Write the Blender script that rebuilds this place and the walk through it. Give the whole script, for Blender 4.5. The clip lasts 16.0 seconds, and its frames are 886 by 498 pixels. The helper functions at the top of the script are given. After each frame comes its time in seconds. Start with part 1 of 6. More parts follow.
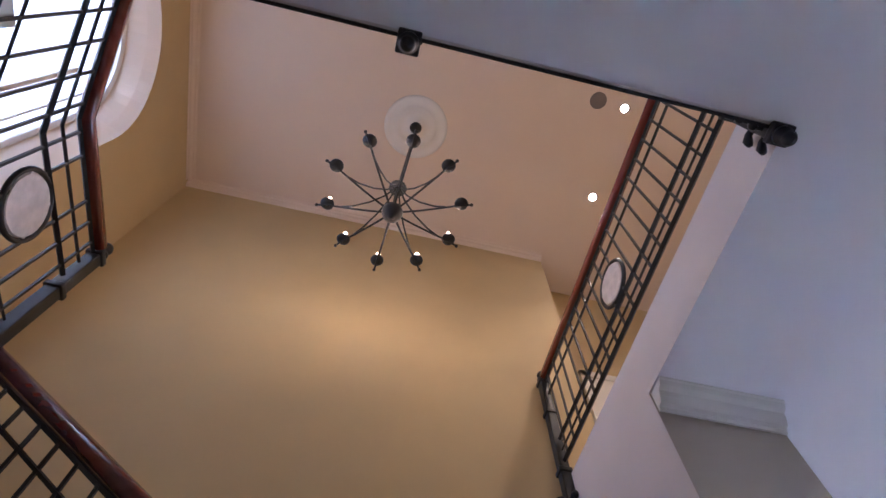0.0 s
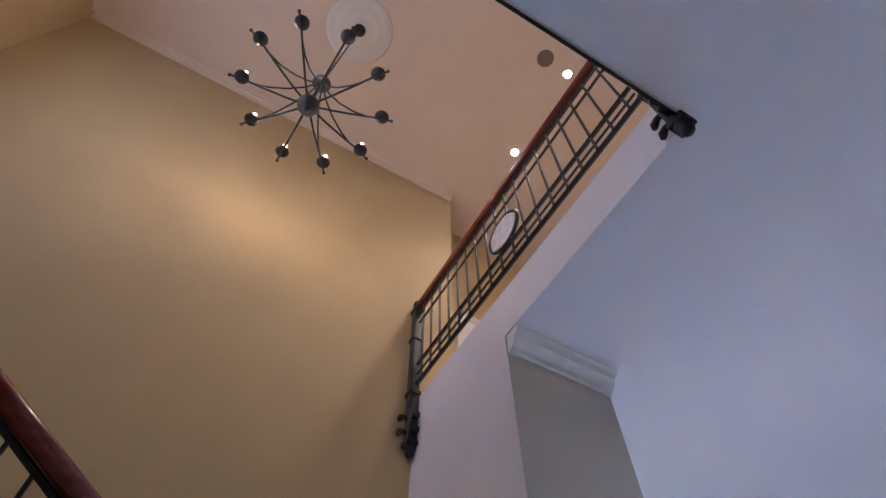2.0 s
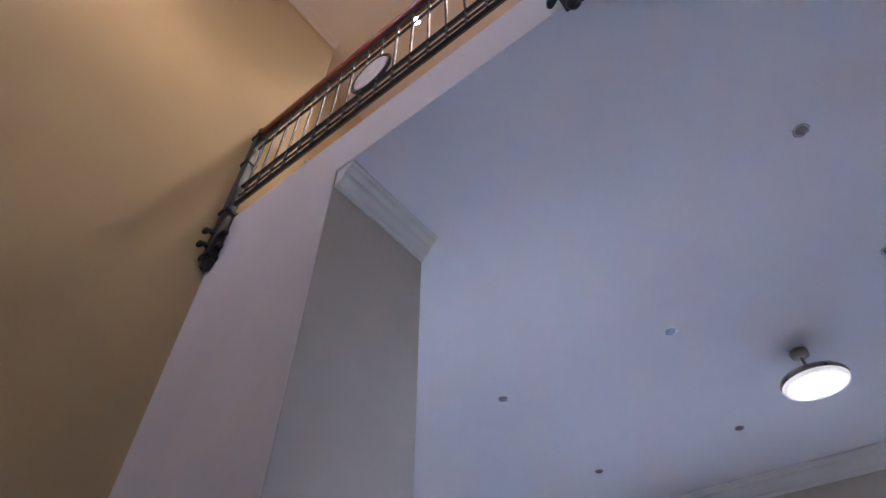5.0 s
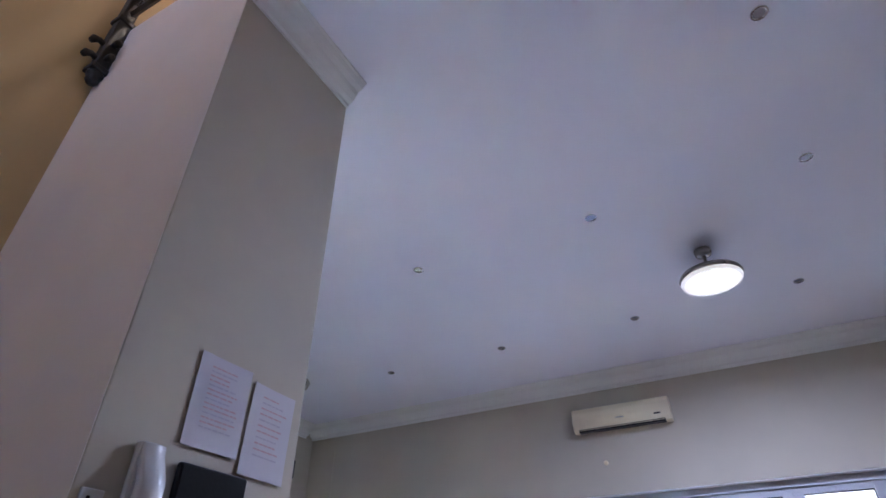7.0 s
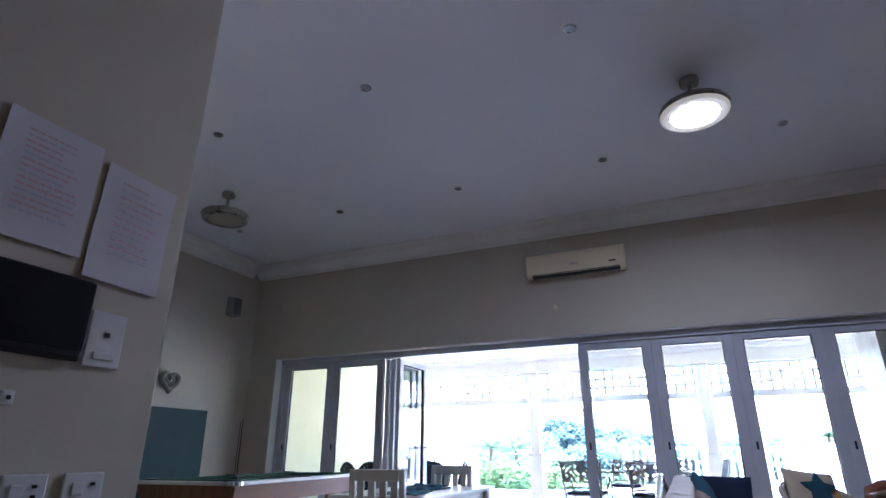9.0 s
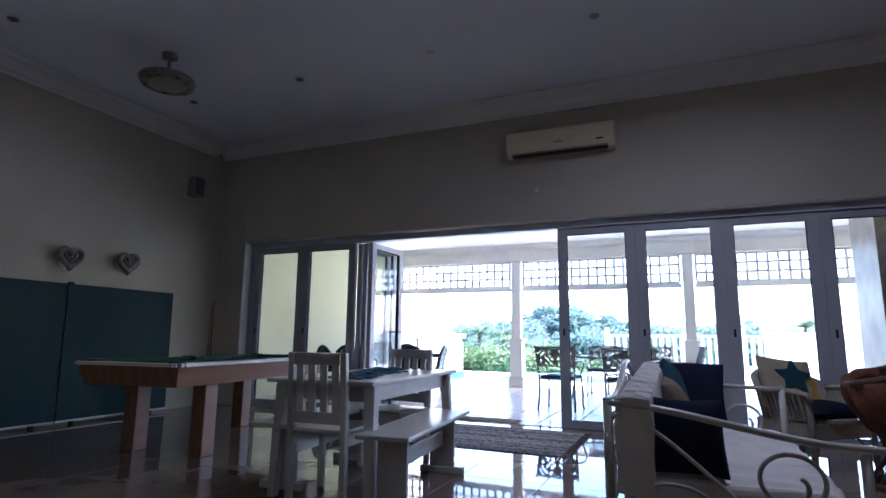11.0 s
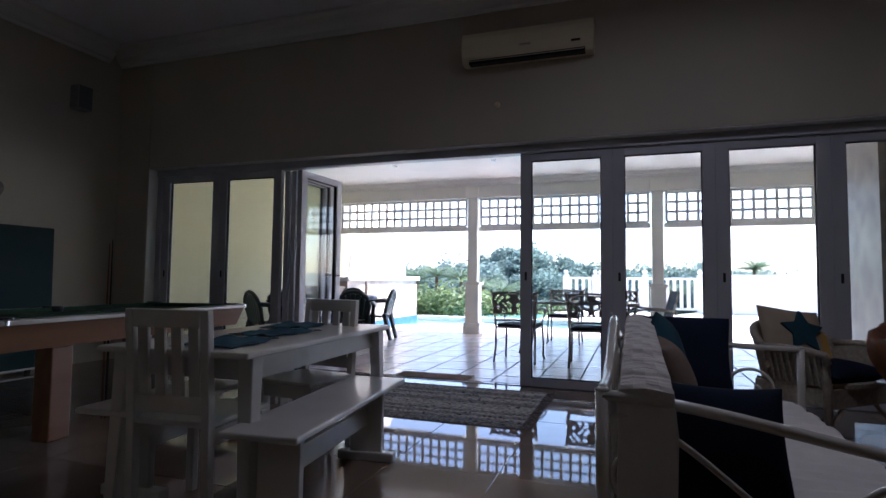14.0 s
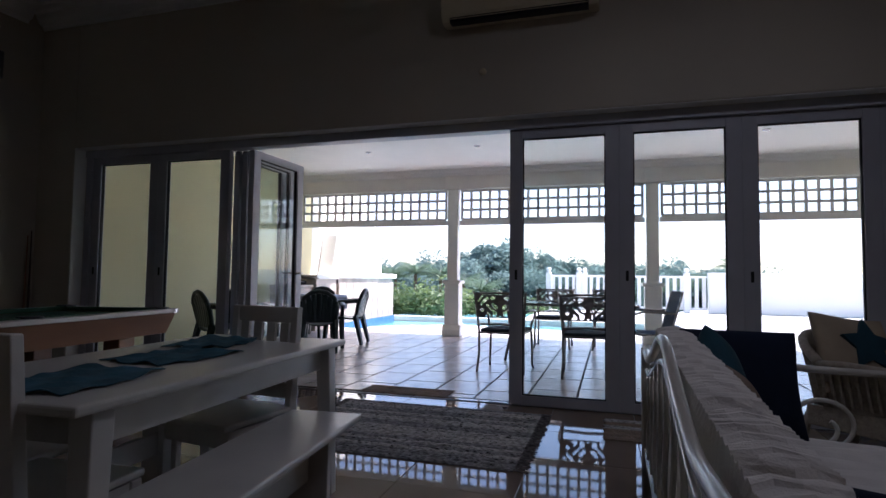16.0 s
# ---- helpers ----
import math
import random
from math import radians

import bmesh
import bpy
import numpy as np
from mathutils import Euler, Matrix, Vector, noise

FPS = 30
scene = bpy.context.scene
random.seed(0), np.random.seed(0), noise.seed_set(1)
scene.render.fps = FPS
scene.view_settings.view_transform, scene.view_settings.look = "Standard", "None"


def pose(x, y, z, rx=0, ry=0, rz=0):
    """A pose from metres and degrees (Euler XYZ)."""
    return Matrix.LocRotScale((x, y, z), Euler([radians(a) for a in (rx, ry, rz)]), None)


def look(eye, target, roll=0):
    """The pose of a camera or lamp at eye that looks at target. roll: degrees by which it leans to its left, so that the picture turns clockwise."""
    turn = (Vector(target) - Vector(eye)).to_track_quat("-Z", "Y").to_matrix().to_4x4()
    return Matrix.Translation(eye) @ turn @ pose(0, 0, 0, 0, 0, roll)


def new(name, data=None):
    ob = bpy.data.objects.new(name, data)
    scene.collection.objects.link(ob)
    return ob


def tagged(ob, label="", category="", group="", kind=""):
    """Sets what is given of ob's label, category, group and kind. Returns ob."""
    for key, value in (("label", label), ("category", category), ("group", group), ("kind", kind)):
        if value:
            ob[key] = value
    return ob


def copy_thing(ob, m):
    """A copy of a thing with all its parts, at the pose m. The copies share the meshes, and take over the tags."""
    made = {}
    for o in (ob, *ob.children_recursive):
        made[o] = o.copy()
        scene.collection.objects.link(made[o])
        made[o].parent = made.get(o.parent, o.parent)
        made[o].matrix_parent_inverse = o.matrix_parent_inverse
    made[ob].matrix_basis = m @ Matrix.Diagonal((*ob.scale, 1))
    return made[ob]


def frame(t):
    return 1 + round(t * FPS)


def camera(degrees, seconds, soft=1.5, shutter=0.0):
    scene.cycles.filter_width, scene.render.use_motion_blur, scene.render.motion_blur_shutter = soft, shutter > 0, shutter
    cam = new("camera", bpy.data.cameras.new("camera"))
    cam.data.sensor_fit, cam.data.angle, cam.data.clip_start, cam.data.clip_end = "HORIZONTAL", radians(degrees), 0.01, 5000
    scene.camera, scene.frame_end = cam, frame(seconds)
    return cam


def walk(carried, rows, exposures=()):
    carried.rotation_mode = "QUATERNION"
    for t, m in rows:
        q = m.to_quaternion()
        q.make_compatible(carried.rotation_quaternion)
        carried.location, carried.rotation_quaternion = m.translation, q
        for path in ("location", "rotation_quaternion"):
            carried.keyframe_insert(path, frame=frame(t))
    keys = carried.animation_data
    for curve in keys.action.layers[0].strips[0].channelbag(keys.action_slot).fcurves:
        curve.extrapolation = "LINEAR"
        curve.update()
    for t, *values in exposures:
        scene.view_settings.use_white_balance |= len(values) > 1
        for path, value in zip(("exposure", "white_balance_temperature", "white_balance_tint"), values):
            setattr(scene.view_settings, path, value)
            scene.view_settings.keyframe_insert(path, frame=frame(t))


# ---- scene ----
# ---------------------------------------------------------------- camera
cam = camera(77.8, 16.0)
PATH = [
    (0, (0.659, 0.798, 1.158), (0.85, 1.666, 2.95), 0.8),
    (0.5, (0.697, 0.804, 1.143), (0.969, 1.702, 2.909), 0.38),
    (1, (0.74, 0.817, 1.128), (1.096, 1.74, 2.866), 0.15),
    (1.5, (0.786, 0.829, 1.117), (1.237, 1.77, 2.824), -0.04),
    (2, (0.829, 0.845, 1.106), (1.379, 1.79, 2.78), -0.22),
    (2.5, (0.87, 0.866, 1.089), (1.526, 1.799, 2.733), -0.54),
    (3, (0.92, 0.884, 1.073), (1.681, 1.801, 2.679), -0.81),
    (5.5, (1.273, 1.018, 0.978), (2.449, 1.862, 2.359), -0.3),
    (6, (1.289, 0.987, 0.973), (2.556, 1.829, 2.272), -0.32),
    (6.5, (1.38, 1.045, 0.958), (2.736, 1.862, 2.18), -0.2),
    (7, (1.512, 1.143, 0.949), (2.955, 1.916, 2.097), -0.23),
    (7.5, (1.641, 1.227, 0.953), (3.182, 1.933, 2.014), -0.49),
    (8, (1.773, 1.303, 0.971), (3.412, 1.938, 1.925), -0.08),
    (8.5, (1.924, 1.341, 0.981), (3.644, 1.941, 1.806), -0.32),
    (9, (2.106, 1.335, 0.979), (3.821, 2.091, 1.677), 0.06),
    (9.2, (2.184, 1.33, 0.977), (3.906, 2.11, 1.63), 0.11),
    (11.5, (2.846, 1.272, 0.969), (4.679, 2.03, 1.22), 0.7),
    (12, (3.016, 1.297, 0.958), (4.868, 2.026, 1.147), 0.68),
    (12.5, (3.188, 1.336, 0.973), (5.055, 2.038, 1.121), 0.64),
    (13, (3.377, 1.409, 0.987), (5.252, 2.091, 1.123), 0.68),
    (13.5, (3.555, 1.472, 0.996), (5.438, 2.133, 1.124), 0.63),
    (14, (3.764, 1.526, 1.008), (5.651, 2.179, 1.123), 0.63),
    (14.5, (3.963, 1.558, 1.003), (5.849, 2.214, 1.116), 0.75),
    (15, (4.17, 1.625, 0.999), (6.059, 2.273, 1.112), 0.77),
    (15.5, (4.369, 1.70, 1.018), (6.273, 2.303, 1.126), 0.7),
    (16, (4.575, 1.766, 1.025), (6.485, 2.349, 1.131), 0.7),
]
EXPOSURES = [(0, 5.27, 5200, 29), (3.0, 5.28, 5000, 26), (5.5, 5.24, 5050, 26), (7.0, 5.29, 5150, 27), (8.0, 4.86, 5250, 28), (8.5, 4.61, 5200, 25), (9.0, 4.22, 5250, 24), (11.5, 3.0, 5350, 25), (12.5, 2.52, 5680, 25), (14, 2.14, 5920, 26), (16, 1.61, 6020, 26)]
walk(cam, [(t, look(eye, target, roll)) for t, eye, target, roll in PATH], EXPOSURES)

# ---------------------------------------------------------------- light
world = bpy.data.worlds.new("sky")
scene.world = world
world.use_nodes = True
wn = world.node_tree.nodes
sky = wn.new("ShaderNodeTexSky")
sky.sky_type = 'NISHITA'
sky.sun_disc = False
SUN_ELEV, SUN_ROT = radians(58), radians(150)
sky.sun_elevation, sky.sun_rotation = SUN_ELEV, SUN_ROT
sky.air_density, sky.dust_density, sky.ozone_density = 1.0, 1.2, 1.0
wn["Background"].inputs["Strength"].default_value = 0.15
world.node_tree.links.new(sky.outputs[0], wn["Background"].inputs["Color"])

sun = new("sun", bpy.data.lights.new("sun", 'SUN'))
sun.data.energy, sun.data.angle, sun.data.color = 5.0, radians(3), (1.0, 0.95, 0.88)
sun_way = Vector((math.sin(SUN_ROT) * math.cos(SUN_ELEV), math.cos(SUN_ROT) * math.cos(SUN_ELEV), math.sin(SUN_ELEV)))
sun.matrix_world = look(sun_way * 40, (0, 0, 0))


def lamp(name, kind, at, energy, color, size=0.1, target=None, spot=None, blend=0.6):
    d = bpy.data.lights.new(name, kind)
    d.energy, d.color = energy, color
    if kind == 'AREA':
        d.shape, d.size = 'DISK', size
    else:
        d.shadow_soft_size = size
    if spot:
        d.spot_size, d.spot_blend = radians(spot), blend
    o = new(name, d)
    o.matrix_world = look(at, target or (at[0], at[1], at[2] - 1))
    return o


WARM = (1.0, 0.74, 0.42)
COOL = (0.86, 0.92, 1.0)
# the gallery downlights that burn, the ceiling fan's lamp
lamp("gallery_spot_light", 'SPOT', (3.27, 1.77, 8.37), 5.5, WARM, 0.3, spot=100)
lamp("gallery_spot_light", 'SPOT', (3.29, 3.03, 8.37), 5.5, WARM, 0.3, spot=100)
lamp("fan_lamp_light", 'AREA', (6.36, 1.0, 3.505), 2.4, COOL, 0.42)

# ---------------------------------------------------------------- materials
def mat(name, color, rough=0.6, metal=0.0, vary=0.12, scale=3.0, bump=0.15, fine=60.0, random_tint=0.0, spec=0.5, coat=0.0, stain=None):
    m = bpy.data.materials.new(name)
    m.use_nodes = True
    nt = m.node_tree
    n, l = nt.nodes, nt.links
    p = n["Principled BSDF"]
    p.inputs["Roughness"].default_value = rough
    p.inputs["Metallic"].default_value = metal
    p.inputs["Specular IOR Level"].default_value = spec
    p.inputs["Coat Weight"].default_value = coat
    tc = n.new("ShaderNodeTexCoord")
    big = n.new("ShaderNodeTexNoise")
    big.inputs["Scale"].default_value, big.inputs["Detail"].default_value = scale, 5
    l.new(tc.outputs["Object"], big.inputs["Vector"])
    ramp = n.new("ShaderNodeValToRGB")
    dark = stain or tuple(c * (1 - vary) for c in color)
    light = tuple(min(1, c * (1 + vary * 0.6)) for c in color)
    ramp.color_ramp.elements[0].color, ramp.color_ramp.elements[1].color = (*dark, 1), (*light, 1)
    ramp.color_ramp.elements[0].position, ramp.color_ramp.elements[1].position = 0.3, 0.7
    l.new(big.outputs["Fac"], ramp.inputs["Fac"])
    out = ramp.outputs["Color"]
    if random_tint:
        info = n.new("ShaderNodeObjectInfo")
        mp = n.new("ShaderNodeMapRange")
        mp.inputs["To Min"].default_value, mp.inputs["To Max"].default_value = 1 - random_tint, 1 + random_tint
        l.new(info.outputs["Random"], mp.inputs["Value"])
        hsv = n.new("ShaderNodeHueSaturation")
        l.new(mp.outputs["Result"], hsv.inputs["Value"])
        l.new(out, hsv.inputs["Color"])
        out = hsv.outputs["Color"]
    l.new(out, p.inputs["Base Color"])
    small = n.new("ShaderNodeTexNoise")
    small.inputs["Scale"].default_value, small.inputs["Detail"].default_value = fine, 3
    l.new(tc.outputs["Object"], small.inputs["Vector"])
    rr = n.new("ShaderNodeMapRange")
    rr.inputs["To Min"].default_value, rr.inputs["To Max"].default_value = max(0.02, rough * 0.85), min(1, rough * 1.15)
    l.new(big.outputs["Fac"], rr.inputs["Value"])
    l.new(rr.outputs["Result"], p.inputs["Roughness"])
    if bump:
        b = n.new("ShaderNodeBump")
        b.inputs["Strength"].default_value, b.inputs["Distance"].default_value = bump, 0.004
        l.new(small.outputs["Fac"], b.inputs["Height"])
        l.new(b.outputs["Normal"], p.inputs["Normal"])
    return m


def wood(name, c1, c2, rough=0.4, scale=6.0, axis=0, coat=0.0):
    m = mat(name, c1, rough, 0, 0.1, 2, 0.05, 80, coat=coat)
    n, l = m.node_tree.nodes, m.node_tree.links
    w = n.new("ShaderNodeTexWave")
    w.bands_direction = 'XYZ'[(axis + 1) % 3]
    w.inputs["Scale"].default_value, w.inputs["Distortion"].default_value, w.inputs["Detail"].default_value = scale, 9, 4
    tc = n.new("ShaderNodeTexCoord")
    mp = n.new("ShaderNodeMapping")
    s = [1.0, 1.0, 1.0]
    s[axis] = 0.12
    mp.inputs["Scale"].default_value = s
    l.new(tc.outputs["Object"], mp.inputs["Vector"])
    l.new(mp.outputs["Vector"], w.inputs["Vector"])
    r = n.new("ShaderNodeValToRGB")
    r.color_ramp.elements[0].color, r.color_ramp.elements[1].color = (*c1, 1), (*c2, 1)
    l.new(w.outputs["Fac"], r.inputs["Fac"])
    l.new(r.outputs["Color"], n["Principled BSDF"].inputs["Base Color"])
    return m


def glass(name, tint=(1, 1, 1), rough=0.0):
    m = bpy.data.materials.new(name)
    m.use_nodes = True
    n, l = m.node_tree.nodes, m.node_tree.links
    n.remove(n["Principled BSDF"])
    out = n["Material Output"]
    t, g, mix, f = (n.new("ShaderNodeBsdfTransparent"), n.new("ShaderNodeBsdfGlossy"), n.new("ShaderNodeMixShader"), n.new("ShaderNodeLayerWeight"))
    t.inputs["Color"].default_value = (*tint, 1)
    g.inputs["Roughness"].default_value = rough
    pw, sc = n.new("ShaderNodeMath"), n.new("ShaderNodeMath")
    pw.operation, sc.operation = 'POWER', 'MULTIPLY_ADD'
    pw.inputs[1].default_value, sc.inputs[1].default_value, sc.inputs[2].default_value = 4.0, 0.5, 0.035
    l.new(f.outputs["Facing"], pw.inputs[0])
    l.new(pw.outputs[0], sc.inputs[0])
    l.new(sc.outputs[0], mix.inputs[0])
    l.new(t.outputs[0], mix.inputs[1])
    l.new(g.outputs[0], mix.inputs[2])
    l.new(mix.outputs[0], out.inputs["Surface"])
    return m


def glow(name, color, strength):
    m = bpy.data.materials.new(name)
    m.use_nodes = True
    p = m.node_tree.nodes["Principled BSDF"]
    p.inputs["Base Color"].default_value = (0.9, 0.9, 0.9, 1)
    p.inputs["Emission Color"].default_value = (*color, 1)
    p.inputs["Emission Strength"].default_value = strength
    return m


M_HALL = mat("hall_plaster", (0.60, 0.465, 0.245), 0.75, vary=0.06, scale=1.3, bump=0.12, fine=90)
M_ROOM = mat("room_plaster", (0.535, 0.48, 0.39), 0.75, vary=0.06, scale=1.1, bump=0.12, fine=90)
M_PIER = mat("white_plaster", (0.83, 0.79, 0.77), 0.7, vary=0.05, scale=1.5, bump=0.1, fine=90)
M_CEIL = mat("ceiling_paint", (0.86, 0.855, 0.91), 0.6, vary=0.03, scale=0.8, bump=0.06, fine=70)
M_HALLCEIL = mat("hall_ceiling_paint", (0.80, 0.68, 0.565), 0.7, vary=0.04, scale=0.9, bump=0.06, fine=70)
M_TRIM = mat("white_trim", (0.80, 0.79, 0.76), 0.5, vary=0.04, scale=2, bump=0.05)
M_IRON = mat("dark_iron", (0.035, 0.038, 0.040), 0.42, 0.6, vary=0.3, scale=9, bump=0.2, fine=120)
M_HANDRAIL = wood("red_varnished_wood", (0.19, 0.040, 0.026), (0.15, 0.028, 0.018), 0.25, 5, 1, coat=0.4)
M_MEDAL = mat("pale_medallion", (0.72, 0.66, 0.63), 0.5, vary=0.18, scale=14, bump=0.4, fine=35)
M_TILE = mat("glazed_floor_tile", (0.22, 0.155, 0.115), 0.032, vary=0.12, scale=2.2, bump=0.006, fine=25, random_tint=0.05)
M_GROUT = mat("grout", (0.30, 0.27, 0.24), 0.85, vary=0.2, scale=7)
M_PATIO = mat("patio_tile", (0.55, 0.48, 0.435), 0.25, vary=0.2, scale=4, bump=0.12, fine=30, random_tint=0.10)
M_PGROUT = mat("patio_grout", (0.09, 0.08, 0.075), 0.9, vary=0.2, scale=6)
M_ALU = mat("grey_aluminium_frame", (0.30, 0.31, 0.33), 0.4, 0.35, vary=0.08, scale=5, bump=0.04)
M_ALUW = mat("grey_white_aluminium_frame", (0.48, 0.485, 0.53), 0.4, 0.0, vary=0.05, scale=5, bump=0.04)
M_SEAL = mat("black_rubber", (0.012, 0.012, 0.013), 0.7, vary=0.1)
M_GLASS = glass("clear_glass", (0.93, 0.96, 0.95))
# Pane tint added to cut the daylight; translucent share whitens the sky behind.
M_GLASSD = glass("daylight_dimming_glass", (0.30, 0.28, 0.25))
_n, _l = M_GLASSD.node_tree.nodes, M_GLASSD.node_tree.links
_tr, _mx = _n.new("ShaderNodeBsdfTranslucent"), _n.new("ShaderNodeMixShader")
_tr.inputs["Color"].default_value = (0.80, 0.72, 0.62, 1)
_mx.inputs[0].default_value = 0.55
_l.new(_n["Mix Shader"].outputs[0], _mx.inputs[1])
_l.new(_tr.outputs[0], _mx.inputs[2])
_l.new(_mx.outputs[0], _n["Material Output"].inputs["Surface"])
M_PLACEMAT = mat("dark_teal_cloth", (0.035, 0.125, 0.175), 0.9, vary=0.4, scale=8, bump=0.6, fine=120)
M_STEEL = mat("brushed_nickel", (0.36, 0.33, 0.29), 0.28, 1.0, vary=0.1, scale=12, bump=0.05)
M_LENS = glow("lit_diffuser", (1.0, 0.97, 0.92), 1.2)
M_RIM = glow("glowing_rim", (1.0, 0.90, 0.62), 0.016)
M_LENSOFF = mat("opal_diffuser", (0.46, 0.39, 0.27), 0.35, vary=0.05)
M_BULB = glow("lit_bulb", (1.0, 0.70, 0.40), 5.0)
M_SPOTON = glow("lit_downlight", (1.0, 0.80, 0.55), 12.0)
M_DARKHOLE = mat("downlight_reflector", (0.42, 0.42, 0.45), 0.25, 0.7, vary=0.1)
M_CHROME = mat("chrome_ring", (0.62, 0.63, 0.66), 0.18, 1.0, vary=0.05)
M_WHITEWOOD = mat("white_painted_wood", (0.62, 0.59, 0.55), 0.32, vary=0.07, scale=5, bump=0.08, fine=50)
M_WHITEMETAL = mat("cream_painted_metal", (0.56, 0.53, 0.47), 0.24, vary=0.08, scale=9, bump=0.05)
M_LINEN = mat("white_linen", (0.74, 0.70, 0.655), 0.9, vary=0.10, scale=7, bump=0.5, fine=160)
M_NAVY = mat("navy_velvet", (0.010, 0.016, 0.034), 0.9, vary=0.3, scale=7, bump=0.4, fine=150, spec=0.2)
M_TEAL = mat("teal_cloth", (0.012, 0.062, 0.09), 0.9, vary=0.3, scale=8, bump=0.5, fine=150)
M_BEIGE = mat("beige_cloth", (0.42, 0.34, 0.24), 0.9, vary=0.15, scale=7, bump=0.5, fine=150)
M_TAUPE = mat("brown_taupe_cloth", (0.20, 0.145, 0.11), 0.9, vary=0.2, scale=7, bump=0.5, fine=150)
# Opaque pale colour stands in for the bright reflection on the glass.
M_TABLEGLASS = mat("bright_reflection_glass", (0.46, 0.52, 0.54), 0.07, vary=0.06, scale=3, bump=0.01, spec=0.8)
M_MUSTARD = mat("mustard_cloth", (0.42, 0.25, 0.06), 0.9, vary=0.2, scale=7, bump=0.5, fine=150)
M_THROW = mat("rust_brown_throw", (0.20, 0.075, 0.035), 0.95, vary=0.35, scale=9, bump=0.6, fine=120)
M_WICKER = mat("whitewashed_wicker", (0.40, 0.345, 0.275), 0.6, vary=0.25, scale=40, bump=0.9, fine=110)
M_WICKERD = mat("brown_wicker", (0.13, 0.07, 0.04), 0.6, vary=0.35, scale=40, bump=0.9, fine=110)
M_BOARD = mat("teal_game_board", (0.007, 0.036, 0.042), 0.75, vary=0.12, scale=3, bump=0.04)
M_BAIZE = mat("green_baize", (0.012, 0.055, 0.024), 0.95, vary=0.15, scale=6, bump=0.3, fine=200)
M_POOLWOOD = wood("orange_brown_wood", (0.27, 0.13, 0.062), (0.225, 0.105, 0.048), 0.45, 3, 0)
M_DARKWOOD = wood("dark_wood", (0.07, 0.035, 0.02), (0.045, 0.02, 0.012), 0.35, 7, 0)
M_AC = mat("cream_plastic", (0.76, 0.66, 0.46), 0.4, vary=0.04)
M_WHITEPL = mat("white_plastic", (0.66, 0.65, 0.66), 0.25, vary=0.04)
M_BLACKPL = mat("black_plastic", (0.010, 0.010, 0.012), 0.4, vary=0.1, spec=0.25)
M_PAPER = mat("printed_paper", (0.62, 0.59, 0.64), 0.8, vary=0.03)
M_INK = mat("red_ink", (0.57, 0.37, 0.40), 0.8, vary=0.1)
M_INKD = mat("dark_ink", (0.50, 0.46, 0.54), 0.8, vary=0.1)
M_RUG = mat("grey_woven_rug", (0.23, 0.215, 0.215), 0.95, vary=0.8, scale=34, bump=0.9, fine=120)
M_RUGL = mat("pale_woven_rug", (0.42, 0.385, 0.36), 0.95, vary=0.65, scale=34, bump=0.9, fine=120)
M_MAT = mat("tan_door_mat", (0.24, 0.16, 0.11), 0.95, vary=0.3, scale=12, bump=0.8, fine=120)
M_WHITEWALL = mat("white_render", (0.80, 0.78, 0.72), 0.8, vary=0.06, scale=2, bump=0.2)
M_YELLOWWALL = mat("pale_yellow_render", (0.66, 0.60, 0.36), 0.8, vary=0.05, scale=1.5, bump=0.2)
M_MARBLE = mat("marble_tile", (0.38, 0.33, 0.285), 0.35, vary=0.35, scale=4, bump=0.1, random_tint=0.12)
M_GREENPL = mat("dark_green_plastic", (0.010, 0.022, 0.020), 0.3, vary=0.15)
M_CASTIRON = mat("bronze_cast_metal", (0.29, 0.25, 0.225), 0.36, 0.25, vary=0.3, scale=14, bump=0.3)
M_SEATPAD = mat("dark_seat_pad", (0.03, 0.04, 0.055), 0.85, vary=0.2, scale=8, bump=0.4)
M_CLOTH = mat("blue_white_table_cloth", (0.45, 0.50, 0.60), 0.8, vary=0.2, scale=6, bump=0.2)
M_POOLTILE = mat("pool_mosaic", (0.045, 0.13, 0.30), 0.25, vary=0.2, scale=9, bump=0.1)
M_WATER = mat("pool_water", (0.16, 0.42, 0.50), 0.04, vary=0.12, scale=1.5, bump=0.25, fine=6)
M_COPING = mat("pool_coping", (0.56, 0.54, 0.50), 0.6, vary=0.1, scale=4)
M_LEAF = mat("leaf_green", (0.075, 0.125, 0.065), 0.6, vary=0.5, scale=0.5, bump=0, stain=(0.04, 0.075, 0.045))
M_LEAFL = mat("bright_leaf_green", (0.095, 0.145, 0.06), 0.6, vary=0.45, scale=1.5, bump=0, stain=(0.06, 0.11, 0.035))
# Haze over the far slope is put into this paler, bluer leaf colour.
M_FARLEAF = mat("hazed_leaf_green", (0.10, 0.165, 0.145), 0.7, vary=0.4, scale=0.35, bump=0, stain=(0.065, 0.115, 0.10))


def let_through(m, color, share):
    """Leaves let part of the light through."""
    n, l = m.node_tree.nodes, m.node_tree.links
    tr, mx = n.new("ShaderNodeBsdfTranslucent"), n.new("ShaderNodeMixShader")
    tr.inputs["Color"].default_value = (*color, 1)
    mx.inputs[0].default_value = share
    l.new(n["Principled BSDF"].outputs[0], mx.inputs[1])
    l.new(tr.outputs[0], mx.inputs[2])
    l.new(mx.outputs[0], n["Material Output"].inputs["Surface"])


